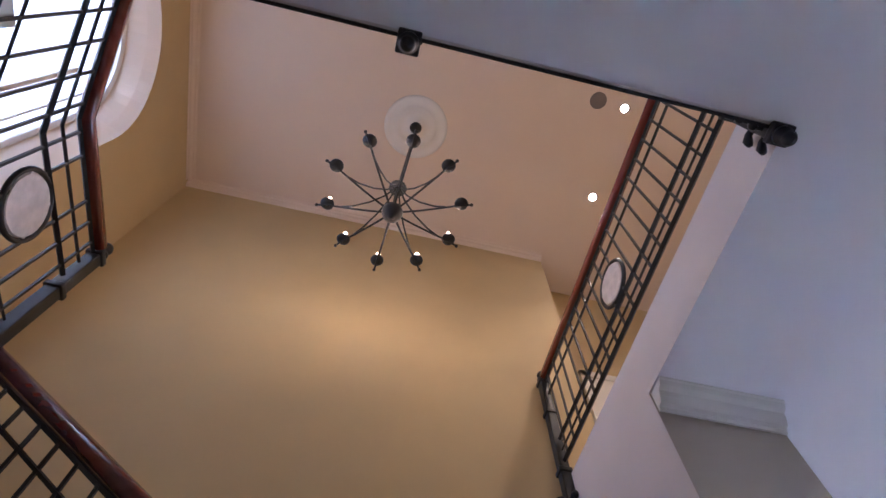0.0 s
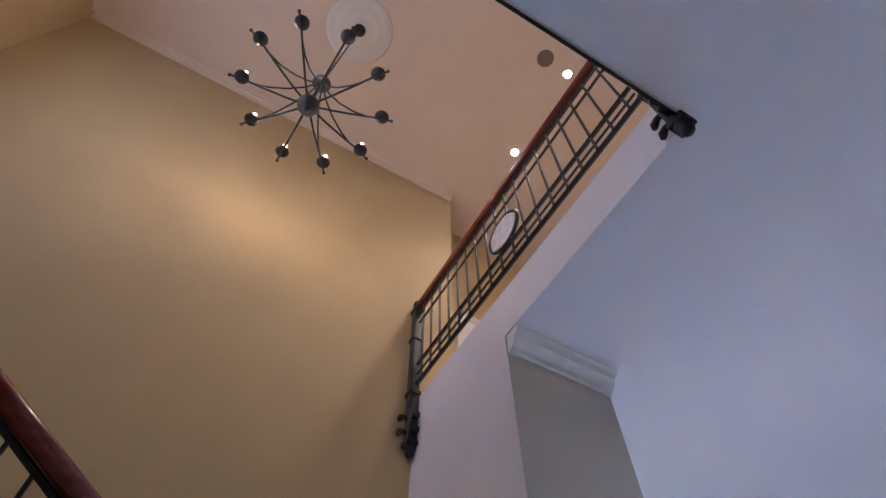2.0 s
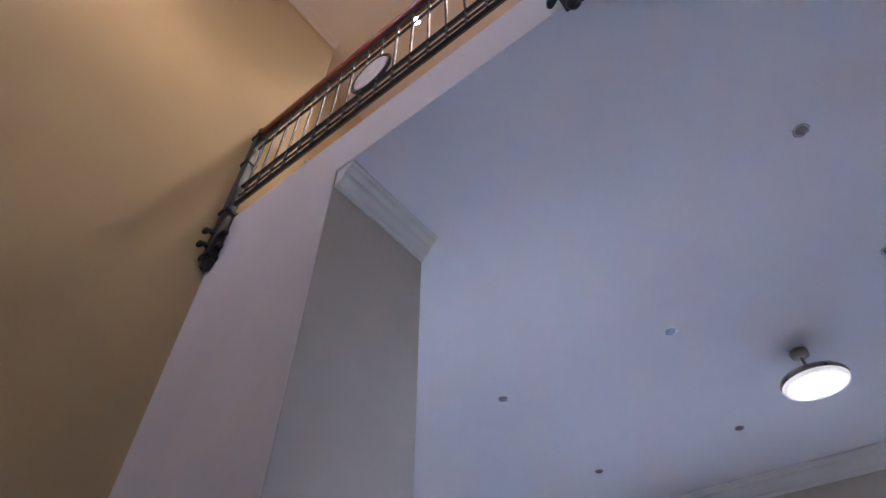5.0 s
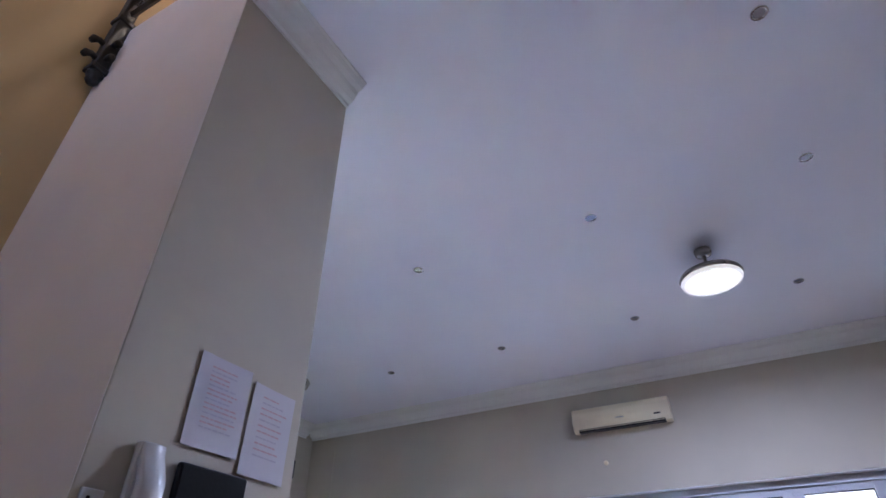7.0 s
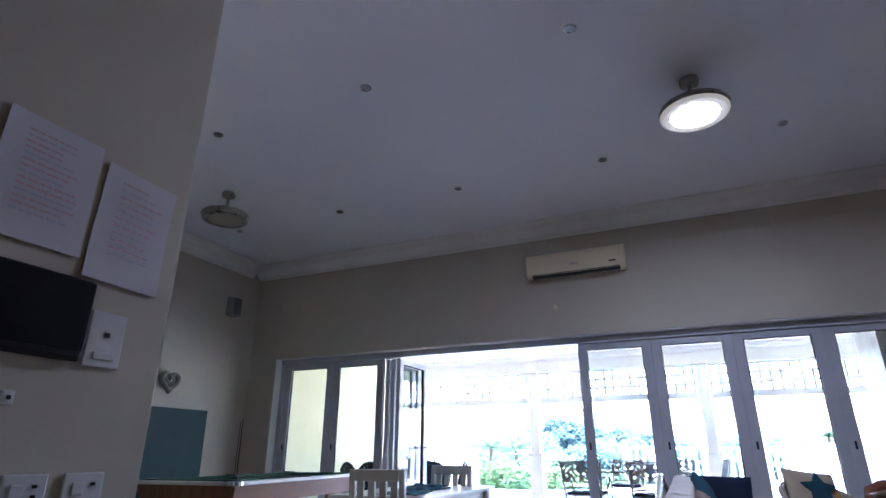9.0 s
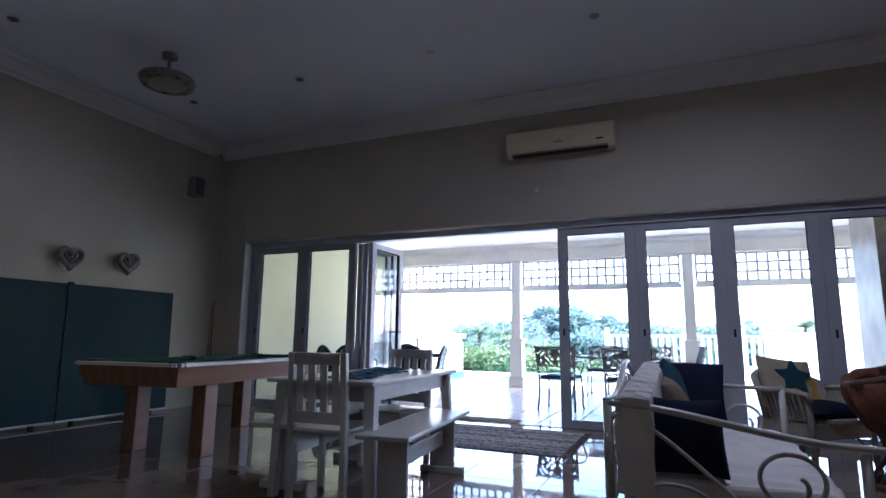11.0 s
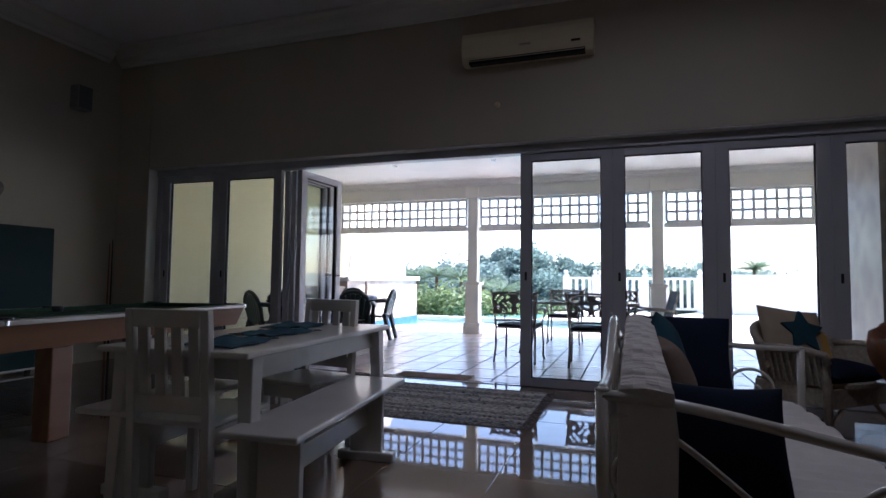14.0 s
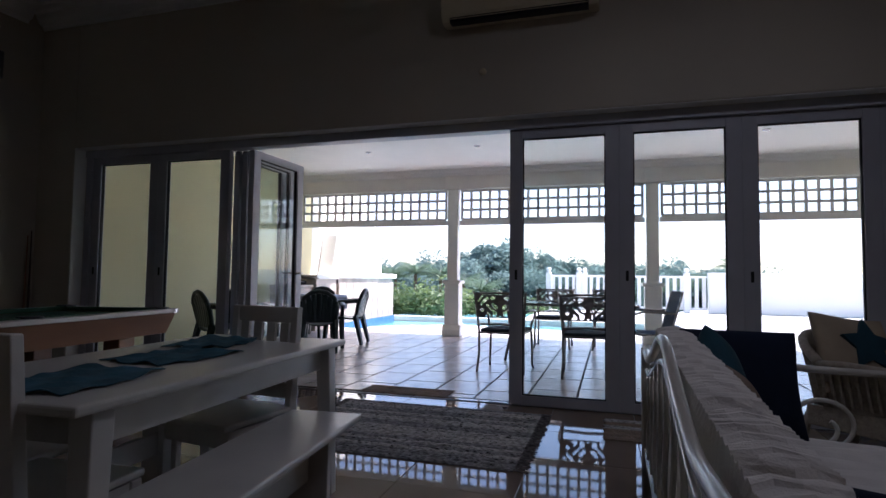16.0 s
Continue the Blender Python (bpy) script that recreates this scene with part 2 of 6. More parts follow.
let_through(M_LEAF, (0.11, 0.19, 0.11), 0.45)
let_through(M_LEAFL, (0.145, 0.215, 0.085), 0.4)
# Higher share here flattens the far crowns' shade, as haze would.
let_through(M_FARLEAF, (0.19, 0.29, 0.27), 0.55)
M_HEART = mat("carved_grey_wood", (0.24, 0.22, 0.19), 0.7, vary=0.3, scale=18, bump=0.5)
M_PALM = mat("palm_green", (0.07, 0.12, 0.07), 0.5, vary=0.3, scale=2, bump=0)
let_through(M_PALM, (0.17, 0.27, 0.18), 0.5)
M_BARK = mat("bark", (0.12, 0.085, 0.06), 0.9, vary=0.4, scale=12, bump=0.8, fine=40)
M_SOIL = mat("grassy_ground", (0.07, 0.10, 0.035), 0.95, vary=0.4, scale=0.6, bump=0.5, fine=12)

# ---------------------------------------------------------------- mesh helpers
class Shape:
    """Collects vertices and faces of one mesh."""

    def __init__(self):
        self.v, self.f = [], []

    def add(self, verts, faces):
        k = len(self.v)
        self.v += [tuple(p) for p in verts]
        self.f += [tuple(i + k for i in f) for f in faces]
        return self

    def box(self, x0, y0, z0, x1, y1, z1, m=None):
        vs = [Vector(p) for p in ((x0, y0, z0), (x1, y0, z0), (x1, y1, z0), (x0, y1, z0), (x0, y0, z1), (x1, y0, z1), (x1, y1, z1), (x0, y1, z1))]
        if m:
            vs = [m @ p for p in vs]
        return self.add(vs, ((0, 3, 2, 1), (4, 5, 6, 7), (0, 1, 5, 4), (1, 2, 6, 5), (2, 3, 7, 6), (3, 0, 4, 7)))

    def prism(self, poly, a, b, axis=2, m=None):
        """A polygon (in the two other axes, in order) drawn out from a to b along the axis."""
        def at(p, c):
            q = list(p)
            q.insert(axis, c)
            return m @ Vector(q) if m else Vector(q)
        n = len(poly)
        vs = [at(p, a) for p in poly] + [at(p, b) for p in poly]
        fs = [tuple(range(n))[::-1], tuple(range(n, 2 * n))] + [(i, (i + 1) % n, n + (i + 1) % n, n + i) for i in range(n)]
        return self.add(vs, fs)

    def tube(self, path, r, segs=8, closed=False, flat=1.0, up=None):
        path = [Vector(p) for p in path]
        n = len(path)
        rs = r if isinstance(r, (list, tuple)) else [r] * n
        vs, prev = [], None
        for i, p in enumerate(path):
            a = path[(i - 1) % n] if (i or closed) else p
            b = path[(i + 1) % n] if (i < n - 1 or closed) else p
            d = (b - a).normalized()
            u = up and Vector(up) or prev or (Vector((0, 0, 1)) if abs(d.z) < 0.9 else Vector((1, 0, 0)))
            s = d.cross(u)
            s = s.normalized() if s.length > 1e-6 else d.orthogonal().normalized()
            w = s.cross(d)
            prev = w
            for k in range(segs):
                t = 2 * math.pi * k / segs
                vs.append(p + s * math.cos(t) * rs[i] + w * math.sin(t) * rs[i] * flat)
        fs = []
        for i in range(n if closed else n - 1):
            j = (i + 1) % n
            fs += [(i * segs + k, i * segs + (k + 1) % segs, j * segs + (k + 1) % segs, j * segs + k) for k in range(segs)]
        if not closed:
            fs += [tuple(range(segs))[::-1], tuple(range((n - 1) * segs, n * segs))]
        return self.add(vs, fs)

    def lathe(self, profile, at=(0, 0, 0), segs=24, m=None):
        """Profile: (radius, height) rows turned about the upright axis through at."""
        at = Vector(at)
        vs = []
        for r, z in profile:
            for k in range(segs):
                t = 2 * math.pi * k / segs
                q = Vector((r * math.cos(t), r * math.sin(t), z))
                vs.append(at + (m @ q if m else q))
        n = len(profile)
        fs = [(i * segs + k, i * segs + (k + 1) % segs, (i + 1) * segs + (k + 1) % segs, (i + 1) * segs + k) for i in range(n - 1) for k in range(segs)]
        fs += [tuple(range(segs))[::-1], tuple(range((n - 1) * segs, n * segs))]
        return self.add(vs, fs)

    def sheet(self, fn, nu, nv, thick=None):
        """A grid of points fn(u, v), u and v from 0 to 1; closed to a slab where thick is given."""
        top = [Vector(fn(i / nu, j / nv)) for i in range(nu + 1) for j in range(nv + 1)]
        w = nv + 1
        fs = [(i * w + j, (i + 1) * w + j, (i + 1) * w + j + 1, i * w + j + 1) for i in range(nu) for j in range(nv)]
        if thick is None:
            return self.add(top, fs)
        n = len(top)
        low = [p - Vector(thick) for p in top]
        edge = [i * w for i in range(nu + 1)] + [nu * w + j for j in range(1, nv + 1)] + [i * w + nv for i in range(nu - 1, -1, -1)] + [j for j in range(nv - 1, 0, -1)]
        fs2 = fs + [tuple(n + k for k in f[::-1]) for f in fs]
        fs2 += [(edge[k], edge[k] + n, edge[(k + 1) % len(edge)] + n, edge[(k + 1) % len(edge)]) for k in range(len(edge))]
        return self.add(top + low, fs2)


def mesh_of(name, s, material, smooth=False):
    me = bpy.data.meshes.new(name)
    me.from_pydata(s.v, [], s.f)
    bm = bmesh.new()
    bm.from_mesh(me)
    bmesh.ops.recalc_face_normals(bm, faces=bm.faces)
    bm.to_mesh(me)
    bm.free()
    me.materials.append(material)
    if smooth:
        me.polygons.foreach_set("use_smooth", [True] * len(me.polygons))
    return me


def part(name, s, material, parent=None, label="", bevel=0.0, smooth=False):
    """One mesh object, under its thing or part."""
    o = new(name, mesh_of(name, s, material, smooth))
    if parent:
        o.parent = parent
    if bevel:
        b = o.modifiers.new("bevel", 'BEVEL')
        b.width, b.segments, b.limit_method, b.angle_limit = bevel, 2, 'ANGLE', radians(40)
    if label:
        o["label"] = label
    return o


def thing(name, m, label, category, group=""):
    """An empty at the base of a thing, that carries its parts."""
    o = new(name)
    o.empty_display_size = 0.1
    o.matrix_basis = m
    return tagged(o, label, category, group)


def setting(name, s, material, label="", category="", bevel=0.0, smooth=False):
    o = part(name, s, material, None, label, bevel, smooth)
    return tagged(o, label, category, "", "structure")


def arc(cx, cz, r, a0, a1, n, f):
    return [f(cx + r * math.cos(a0 + (a1 - a0) * i / n), cz + r * math.sin(a0 + (a1 - a0) * i / n)) for i in range(n + 1)]


CORNICE = [(0, 0), (0, -0.17), (0.015, -0.17), (0.02, -0.145), (0.05, -0.135), (0.075, -0.095), (0.085, -0.06), (0.12, -0.045), (0.135, -0.015), (0.15, -0.012), (0.15, 0)]

# ---------------------------------------------------------------- the shell of the house
XL, XD = -2.25, 8.90            # hall's window wall, living room's door wall (inner faces)
YN, YB, YF, YL = -3.2, 2.80, 4.13, 7.65   # near wall, pier's face, hall's far wall, living room's side wall
XV, XP = 2.445, 3.30             # edge of the stairwell, living-room face of the pier
YV = 1.06                       # near edge of the stairwell
ZC, ZU, ZH = 3.87, 4.28, 8.40   # living-room ceiling, upper floor, hall ceiling
WT = 0.30

floor = setting("floor", Shape().box(XL, YN, -0.25, 9.20, YL, -0.006), M_GROUT, "beige tiled floor bed with grey grout", "floor")
setting("floor_hall", Shape().box(XL, YN, -0.006, 3.0, YF, 0.0), M_TILE, "polished beige tiled hall floor", "floor")

# ceilings
setting("ceiling", Shape().box(XV, YN, ZC, 9.2, YB, ZU).box(XP - 0.002, YB, ZC, 9.2, YL, ZU).box(XL, YN, ZC, XV, YV, ZU).box(XV, YB, ZC, XP - 0.002, YL, ZU),
        M_CEIL, "smooth white painted ceiling slab", "ceiling")
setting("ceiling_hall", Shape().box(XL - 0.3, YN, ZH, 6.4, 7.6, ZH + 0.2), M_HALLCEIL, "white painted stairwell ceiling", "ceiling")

# hall walls
setting("wall_hall_far", Shape().box(XL - 0.35, YF, 0, XV + 0.42, YF + 0.3, ZH).box(XV + 0.42, YF, 0, XP - 0.305, YF + 0.3, ZC), M_HALL, "tall cream yellow plastered stairwell wall", "wall")
setting("wall_upper_recess", Shape().box(XV + 0.42, YF + 0.50, ZU, 6.2, YF + 0.75, ZH).box(XV + 0.30, YF + 0.3, ZU, XV + 0.419, YF + 0.75, ZH), M_HALL, "cream plastered wall of the upper passage", "wall")
setting("wall_upper_gallery", Shape().box(5.0, YN, ZU, 5.2, YF + 0.499, ZH), M_HALL, "cream plastered gallery wall", "wall")
setting("wall_near", Shape().box(XL, YN - 0.3, 0, 9.2, YN, ZC).box(XL, YN - 0.3, ZC, 6.4, YN, ZH), M_ROOM, "cream plastered wall", "wall")

# window wall with the arched opening
WY, WR, WS, WB = 1.96, 0.84, 6.56, 4.75     # middle, radius, spring and sill of the pane
s = Shape()
RO = WR + 0.17
n = 24
outer = [(WY + RO, WB - 0.17)] + [(WY + RO * math.cos(a), WS + RO * math.sin(a)) for a in [math.pi * i / n for i in range(n + 1)]] + [(WY - RO, WB - 0.17)]
inner = [(WY + WR, WB)] + [(WY + WR * math.cos(a), WS + WR * math.sin(a)) for a in [math.pi * i / n for i in range(n + 1)]] + [(WY - WR, WB)]
k = len(outer)
# flat wall round the opening, as strips up to the border of the wall
rim = [(YF, WB - 0.17)] + [(YF, WS + (ZH - WS) * 4 * i / n) if i <= n // 4 else ((YN, WS + (ZH - WS) * 4 * (n - i) / n) if i >= 3 * n // 4 else (YF + (YN - YF) * (i - n / 4) * 2 / n, ZH)) for i in range(n + 1)] + [(YN, WB - 0.17)]
vs = [(XL, *p) for p in outer] + [(XL, *p) for p in rim]
s.add(vs, [(i, i + 1, k + i + 1, k + i) for i in range(k - 1)])
s.add([(XL, YN, 0), (XL, YF, 0), (XL, YF, WB - 0.17), (XL, WY + RO, WB - 0.17), (XL, WY - RO, WB - 0.17), (XL, YN, WB - 0.17)], [(0, 1, 2, 3, 4, 5)])
setting("wall_hall_window", s, M_HALL, "cream yellow plastered wall with an arched window", "wall")
vs = [(XL, *p) for p in outer] + [(XL - 0.12, WY + (p[0] - WY) * 0.93, WS + (p[1] - WS) * 0.93) for p in outer] + [(XL - 0.34, *p) for p in inner]
fs = [(i, (i + 1) % k, k + (i + 1) % k, k + i) for i in range(k)] + [(k + i, k + (i + 1) % k, 2 * k + (i + 1) % k, 2 * k + i) for i in range(k)]
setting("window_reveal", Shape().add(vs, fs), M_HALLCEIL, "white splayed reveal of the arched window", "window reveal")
setting("wall_hall_window_outer", Shape().box(XL - 0.40, YN, 0, XL - 0.36, WY - WR - 0.05, ZH).box(XL - 0.40, WY + WR + 0.05, 0, XL - 0.36, YF, ZH).box(XL - 0.40, WY - WR - 0.05, 0, XL - 0.36, WY + WR + 0.05, WB)
        .box(XL - 0.40, WY - WR - 0.05, WS + WR, XL - 0.36, WY + WR + 0.05, ZH), M_WHITEWALL, "outer skin of the window wall", "wall")

win = thing("window_1", pose(XL - 0.33, WY, WS), "tall arched white-framed window with bright panes", "window")
win["kind"] = "structure"
ring = [(0, WR * math.cos(a), WR * math.sin(a)) for a in [math.pi * i / 28 for i in range(29)]]
path = [(0, WR, WB - WS)] + ring + [(0, -WR, WB - WS)]
part("window_frame", Shape().tube(path, 0.045, 6, closed=True), M_TRIM, win)
for w2, nm in ((0.72, "glazing_bead"), (0.64, "glazing_bead")):
    part(nm, Shape().tube([(0.02, w2 * math.cos(a), w2 * math.sin(a)) for a in [math.pi * i / 28 for i in range(29)]] + [(0.02, -w2, WB - WS + 0.08), (0.02, w2, WB - WS + 0.08)], 0.014, 5, closed=True), M_TRIM, win)
part("mullion", Shape().box(-0.02, 0.38, WB - WS, 0.02, 0.42, 0.0), M_TRIM, win)
pane = part("pane", Shape().prism([(p[0] - WY, p[1] - WS) for p in inner], -0.012, -0.006, 0), M_GLASSD, win)
pane.visible_shadow = False

# pier between hall and living room, and the wall that goes on from it
setting("wall_pier_side", Shape().box(XV - 0.003, YB + 0.002, 0, XV - 0.0005, YF - 0.004, ZC - 0.005), M_PIER, "white painted plaster face beside the stairs", "wall")
setting("wall_room_back", Shape().box(XP - 0.3, YF - 0.002, 0, XP, YL, ZC - 0.005), M_ROOM, "cream plastered wall behind the pier", "wall")
setting("wall_pier", Shape().box(XV, YB, 0, XP, YF - 0.004, ZC - 0.005), M_ROOM, "cream plastered pier at the stairwell corner", "wall", bevel=0.004)
setting("slab_edge", Shape().box(XV - 0.003, YV, ZC - 0.005, XV - 0.0005, YF - 0.004, ZU + 0.01), M_PIER, "white plastered edge of the upper floor slab", "slab edge")
setting("slab_edge_near", Shape().box(XL, YV + 0.001, ZC - 0.004, XV - 0.014, YV + 0.012, ZU + 0.01), M_PIER, "white plastered edge of the upper floor slab", "slab edge")
setting("edge_strip", Shape().box(XL, YV + 0.013, ZC - 0.012, XV - 0.02, YV + 0.03, ZC + 0.02), M_IRON, "dark iron strip along the slab edge", "trim")

# living-room walls
setting("wall_room_side", Shape().box(XP, YL, 0, 9.2, YL + 0.3, ZC), M_ROOM, "cream plastered living-room wall", "wall")
YA, YE, ZD = -1.80, 7.145, 2.345               # opening of the folding doors
setting("wall_room_doors", Shape().box(XD, YN, 0, XD + WT, YA, ZC).box(XD, YE, 0, XD + WT, YL + 0.3, ZC).box(XD, YA, ZD, XD + WT, YE, ZC), M_ROOM, "cream plastered wall over the folding doors", "wall", bevel=0.012)


def cornice(name, x0, y0, x1, y1, nx, ny, z, sc=1.0, label="white moulded plaster cornice"):
    """A moulding from one plan point to the other, that stands out along (nx, ny)."""
    vs = []
    for x, y in ((x0, y0), (x1, y1)):
        vs += [(x + nx * a * sc, y + ny * a * sc, z + b * sc) for a, b in CORNICE]
    m = len(CORNICE)
    fs = [(i, (i + 1) % m, m + (i + 1) % m, m + i) for i in range(m)] + [tuple(range(m)), tuple(range(m, 2 * m))]
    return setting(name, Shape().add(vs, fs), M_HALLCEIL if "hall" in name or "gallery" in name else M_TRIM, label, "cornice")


cornice("cornice_pier", XV + 0.01, YB - 0.001, XP + 0.0, YB - 0.001, 0, -1, ZC - 0.002, 0.95)
cornice("cornice_door_wall", XD - 0.001, YN, XD - 0.001, YL - 0.002, -1, 0, ZC - 0.002, 1.25)
cornice("cornice_side_wall", XP, YL - 0.001, XD - 0.19, YL - 0.001, 0, -1, ZC - 0.002, 1.25)
cornice("cornice_hall_far", XL, YF - 0.001, XV + 0.42, YF - 0.001, 0, -1, ZH - 0.002, 0.6)
cornice("cornice_hall_window", XL + 0.001, YN, XL + 0.001, YF - 0.10, 1, 0, ZH - 0.002, 0.6)
cornice("cornice_gallery", 4.999, YN, 4.999, YF + 0.49, -1, 0, ZH - 0.002, 0.9)

# upper door in the passage
dr = thing("door_2", pose(3.75, YF + 0.498, ZU), "white panelled door in a white frame", "door")
dr["kind"] = "structure"
part("door_frame", Shape().box(-0.55, -0.05, 0, -0.45, 0, 2.2).box(0.45, -0.05, 0, 0.55, 0, 2.2).box(-0.55, -0.05, 2.1, 0.55, -0.001, 2.2), M_TRIM, dr, bevel=0.006)
part("door_leaf", Shape().box(-0.448, -0.03, 0, 0.448, 0, 2.098), M_TRIM, dr)

# ---------------------------------------------------------------- folding doors
PITCH = 0.865


def leaf(name, m, label, handle=False):
    """A glazed leaf 0.855 wide from its hinge, 2.2 high."""
    d = thing(name, m, label, "folding door", "folding door leaves")
    w, h, st = 0.8645, 2.258, 0.105
    part("stile", Shape().box(-0.03, 0.0, 0.012, 0.03, st, h), M_ALUW, d, bevel=0.004)
    part("stile", Shape().box(-0.03, w - st, 0.012, 0.03, w, h), M_ALUW, d, bevel=0.004)
    part("rail", Shape().box(-0.029, st, 0.012, 0.029, w - st, 0.085), M_ALUW, d)
    part("rail", Shape().box(-0.029, st, h - 0.072, 0.029, w - st, h), M_ALUW, d)
    part("gasket", Shape().box(-0.014, st, 0.085, 0.014, st + 0.008, h - 0.072).box(-0.014, w - st - 0.008, 0.085, 0.014, w - st, h - 0.072)
         .box(-0.014, st + 0.008, 0.085, 0.014, w - st - 0.008, 0.093).box(-0.014, st + 0.008, h - 0.08, 0.014, w - st - 0.008, h - 0.072), M_SEAL, d)
    g = part("pane", Shape().box(-0.004, st + 0.008, 0.093, 0.004, w - st - 0.008, h - 0.08), M_GLASS, d)
    g.visible_shadow = False
    part("lock_plate", Shape().box(-0.036, w - 0.066, 1.02, -0.03, w - 0.044, 1.10), M_SEAL, d, "dark lock plate", bevel=0.003)
    if handle:
        hd = part("handle", Shape().tube([(-0.03, w - 0.05, 1.06), (-0.075, w - 0.05, 1.06), (-0.082, w - 0.07, 1.06), (-0.082, w - 0.19, 1.055)], 0.011, 8), M_STEEL, d, "brushed steel lever handle", smooth=True)
        part("key_plate", Shape().box(-0.036, w - 0.068, 0.93, -0.031, w - 0.032, 1.12), M_STEEL, hd)
        part("handle", Shape().tube([(0.03, w - 0.05, 1.06), (0.075, w - 0.05, 1.06), (0.082, w - 0.07, 1.06), (0.082, w - 0.19, 1.055)], 0.011, 8), M_STEEL, d, "brushed steel lever handle", smooth=True)
    return d


XF = XD + 0.19                                # plane of the frames
closed = "closed glazed folding door leaf with a pale grey aluminium frame"
for i in range(5):
    leaf("folding_door", pose(XF, 2.562 - PITCH * (i + 1), 0), closed)
for i in range(2):
    leaf("folding_door", pose(XF, 5.332 + PITCH * i, 0), closed)
# the three leaves folded back to one side
opened = "open glazed folding door leaf folded back at the jamb"
leaf("folding_door", pose(XF + 0.05, 5.305, 0, 0, 0, -89.4), opened)
leaf("folding_door", pose(XF + 0.05, 5.215, 0, 0, 0, -90.2), opened)
leaf("folding_door", pose(XF + 0.02, 5.115, 0, 0, 0, -91.5), opened, handle=True)
fr = thing("door_frame_1", pose(XF, 0, 0), "pale grey aluminium frame of the folding doors", "door frame")
fr["kind"] = "structure"
part("head", Shape().box(-0.065, YA, 2.262, 0.06, YE, ZD - 0.008), M_ALUW, fr, bevel=0.004)
part("jamb", Shape().box(-0.05, 7.064, 0.002, 0.06, YE - 0.009, 2.261), M_ALUW, fr, bevel=0.004)
part("jamb", Shape().box(-0.05, YA, 0.002, 0.06, -1.765, 2.261), M_ALUW, fr, bevel=0.004)
part("track", Shape().box(-0.012, YA, 0.0, -0.006, YE, 0.006).box(0.006, YA, 0.0, 0.012, YE, 0.006), M_ALU, fr)

setting("door_lining", Shape().box(XD + 0.004, YE - 0.008, 0.0, XF - 0.052, YE - 0.001, ZD - 0.001), M_TRIM, "white painted side lining of the door opening", "door lining")
setting("door_lining_head", Shape().box(XD + 0.004, YA, ZD - 0.007, XF - 0.07, YE - 0.009, ZD - 0.001), M_TRIM, "white painted head lining of the door opening", "door lining")

# ---------------------------------------------------------------- stairwell
def newel(name, m, z0, z1, label, brackets=()):
    """A square iron post from z0 to z1 with bands, a foot finial below and a ball on top."""
    d = thing(name, m, label, "newel post", "newel posts")
    part("shaft", Shape().box(-0.042, -0.042, z0 + 0.10, 0.042, 0.042, z1 - 0.12), M_IRON, d, bevel=0.008)
    for z in (z0 + 0.12, z0 + 0.62, z1 - 0.58, z1 - 0.16):
        part("band", Shape().box(-0.055, -0.055, z - 0.022, 0.055, 0.055, z + 0.022), M_IRON, d, bevel=0.008)
    part("foot", Shape().lathe([(0.0, z0), (0.025, z0 + 0.01), (0.04, z0 + 0.035), (0.03, z0 + 0.06), (0.05, z0 + 0.075), (0.05, z0 + 0.10)], segs=16), M_IRON, d, smooth=True)
    part("finial", Shape().lathe([(0.05, z1 - 0.12), (0.05, z1 - 0.105), (0.022, z1 - 0.095), (0.02, z1 - 0.08), (0.038, z1 - 0.065), (0.046, z1 - 0.042), (0.038, z1 - 0.015), (0.015, z1 - 0.002), (0.0, z1)], segs=16), M_IRON, d, smooth=True)
    for dx, dy in brackets:
        for z in (z0 + 0.19, z0 + 0.33):
            part("bracket", Shape().tube([(0.03 * dx, 0.03 * dy, z + 0.02), (0.07 * dx, 0.07 * dy, z + 0.03), (0.10 * dx, 0.10 * dy, z + 0.01), (0.11 * dx, 0.11 * dy, z - 0.02)], [0.018, 0.02, 0.026, 0.018], 8), M_IRON, d, smooth=True)
    return d


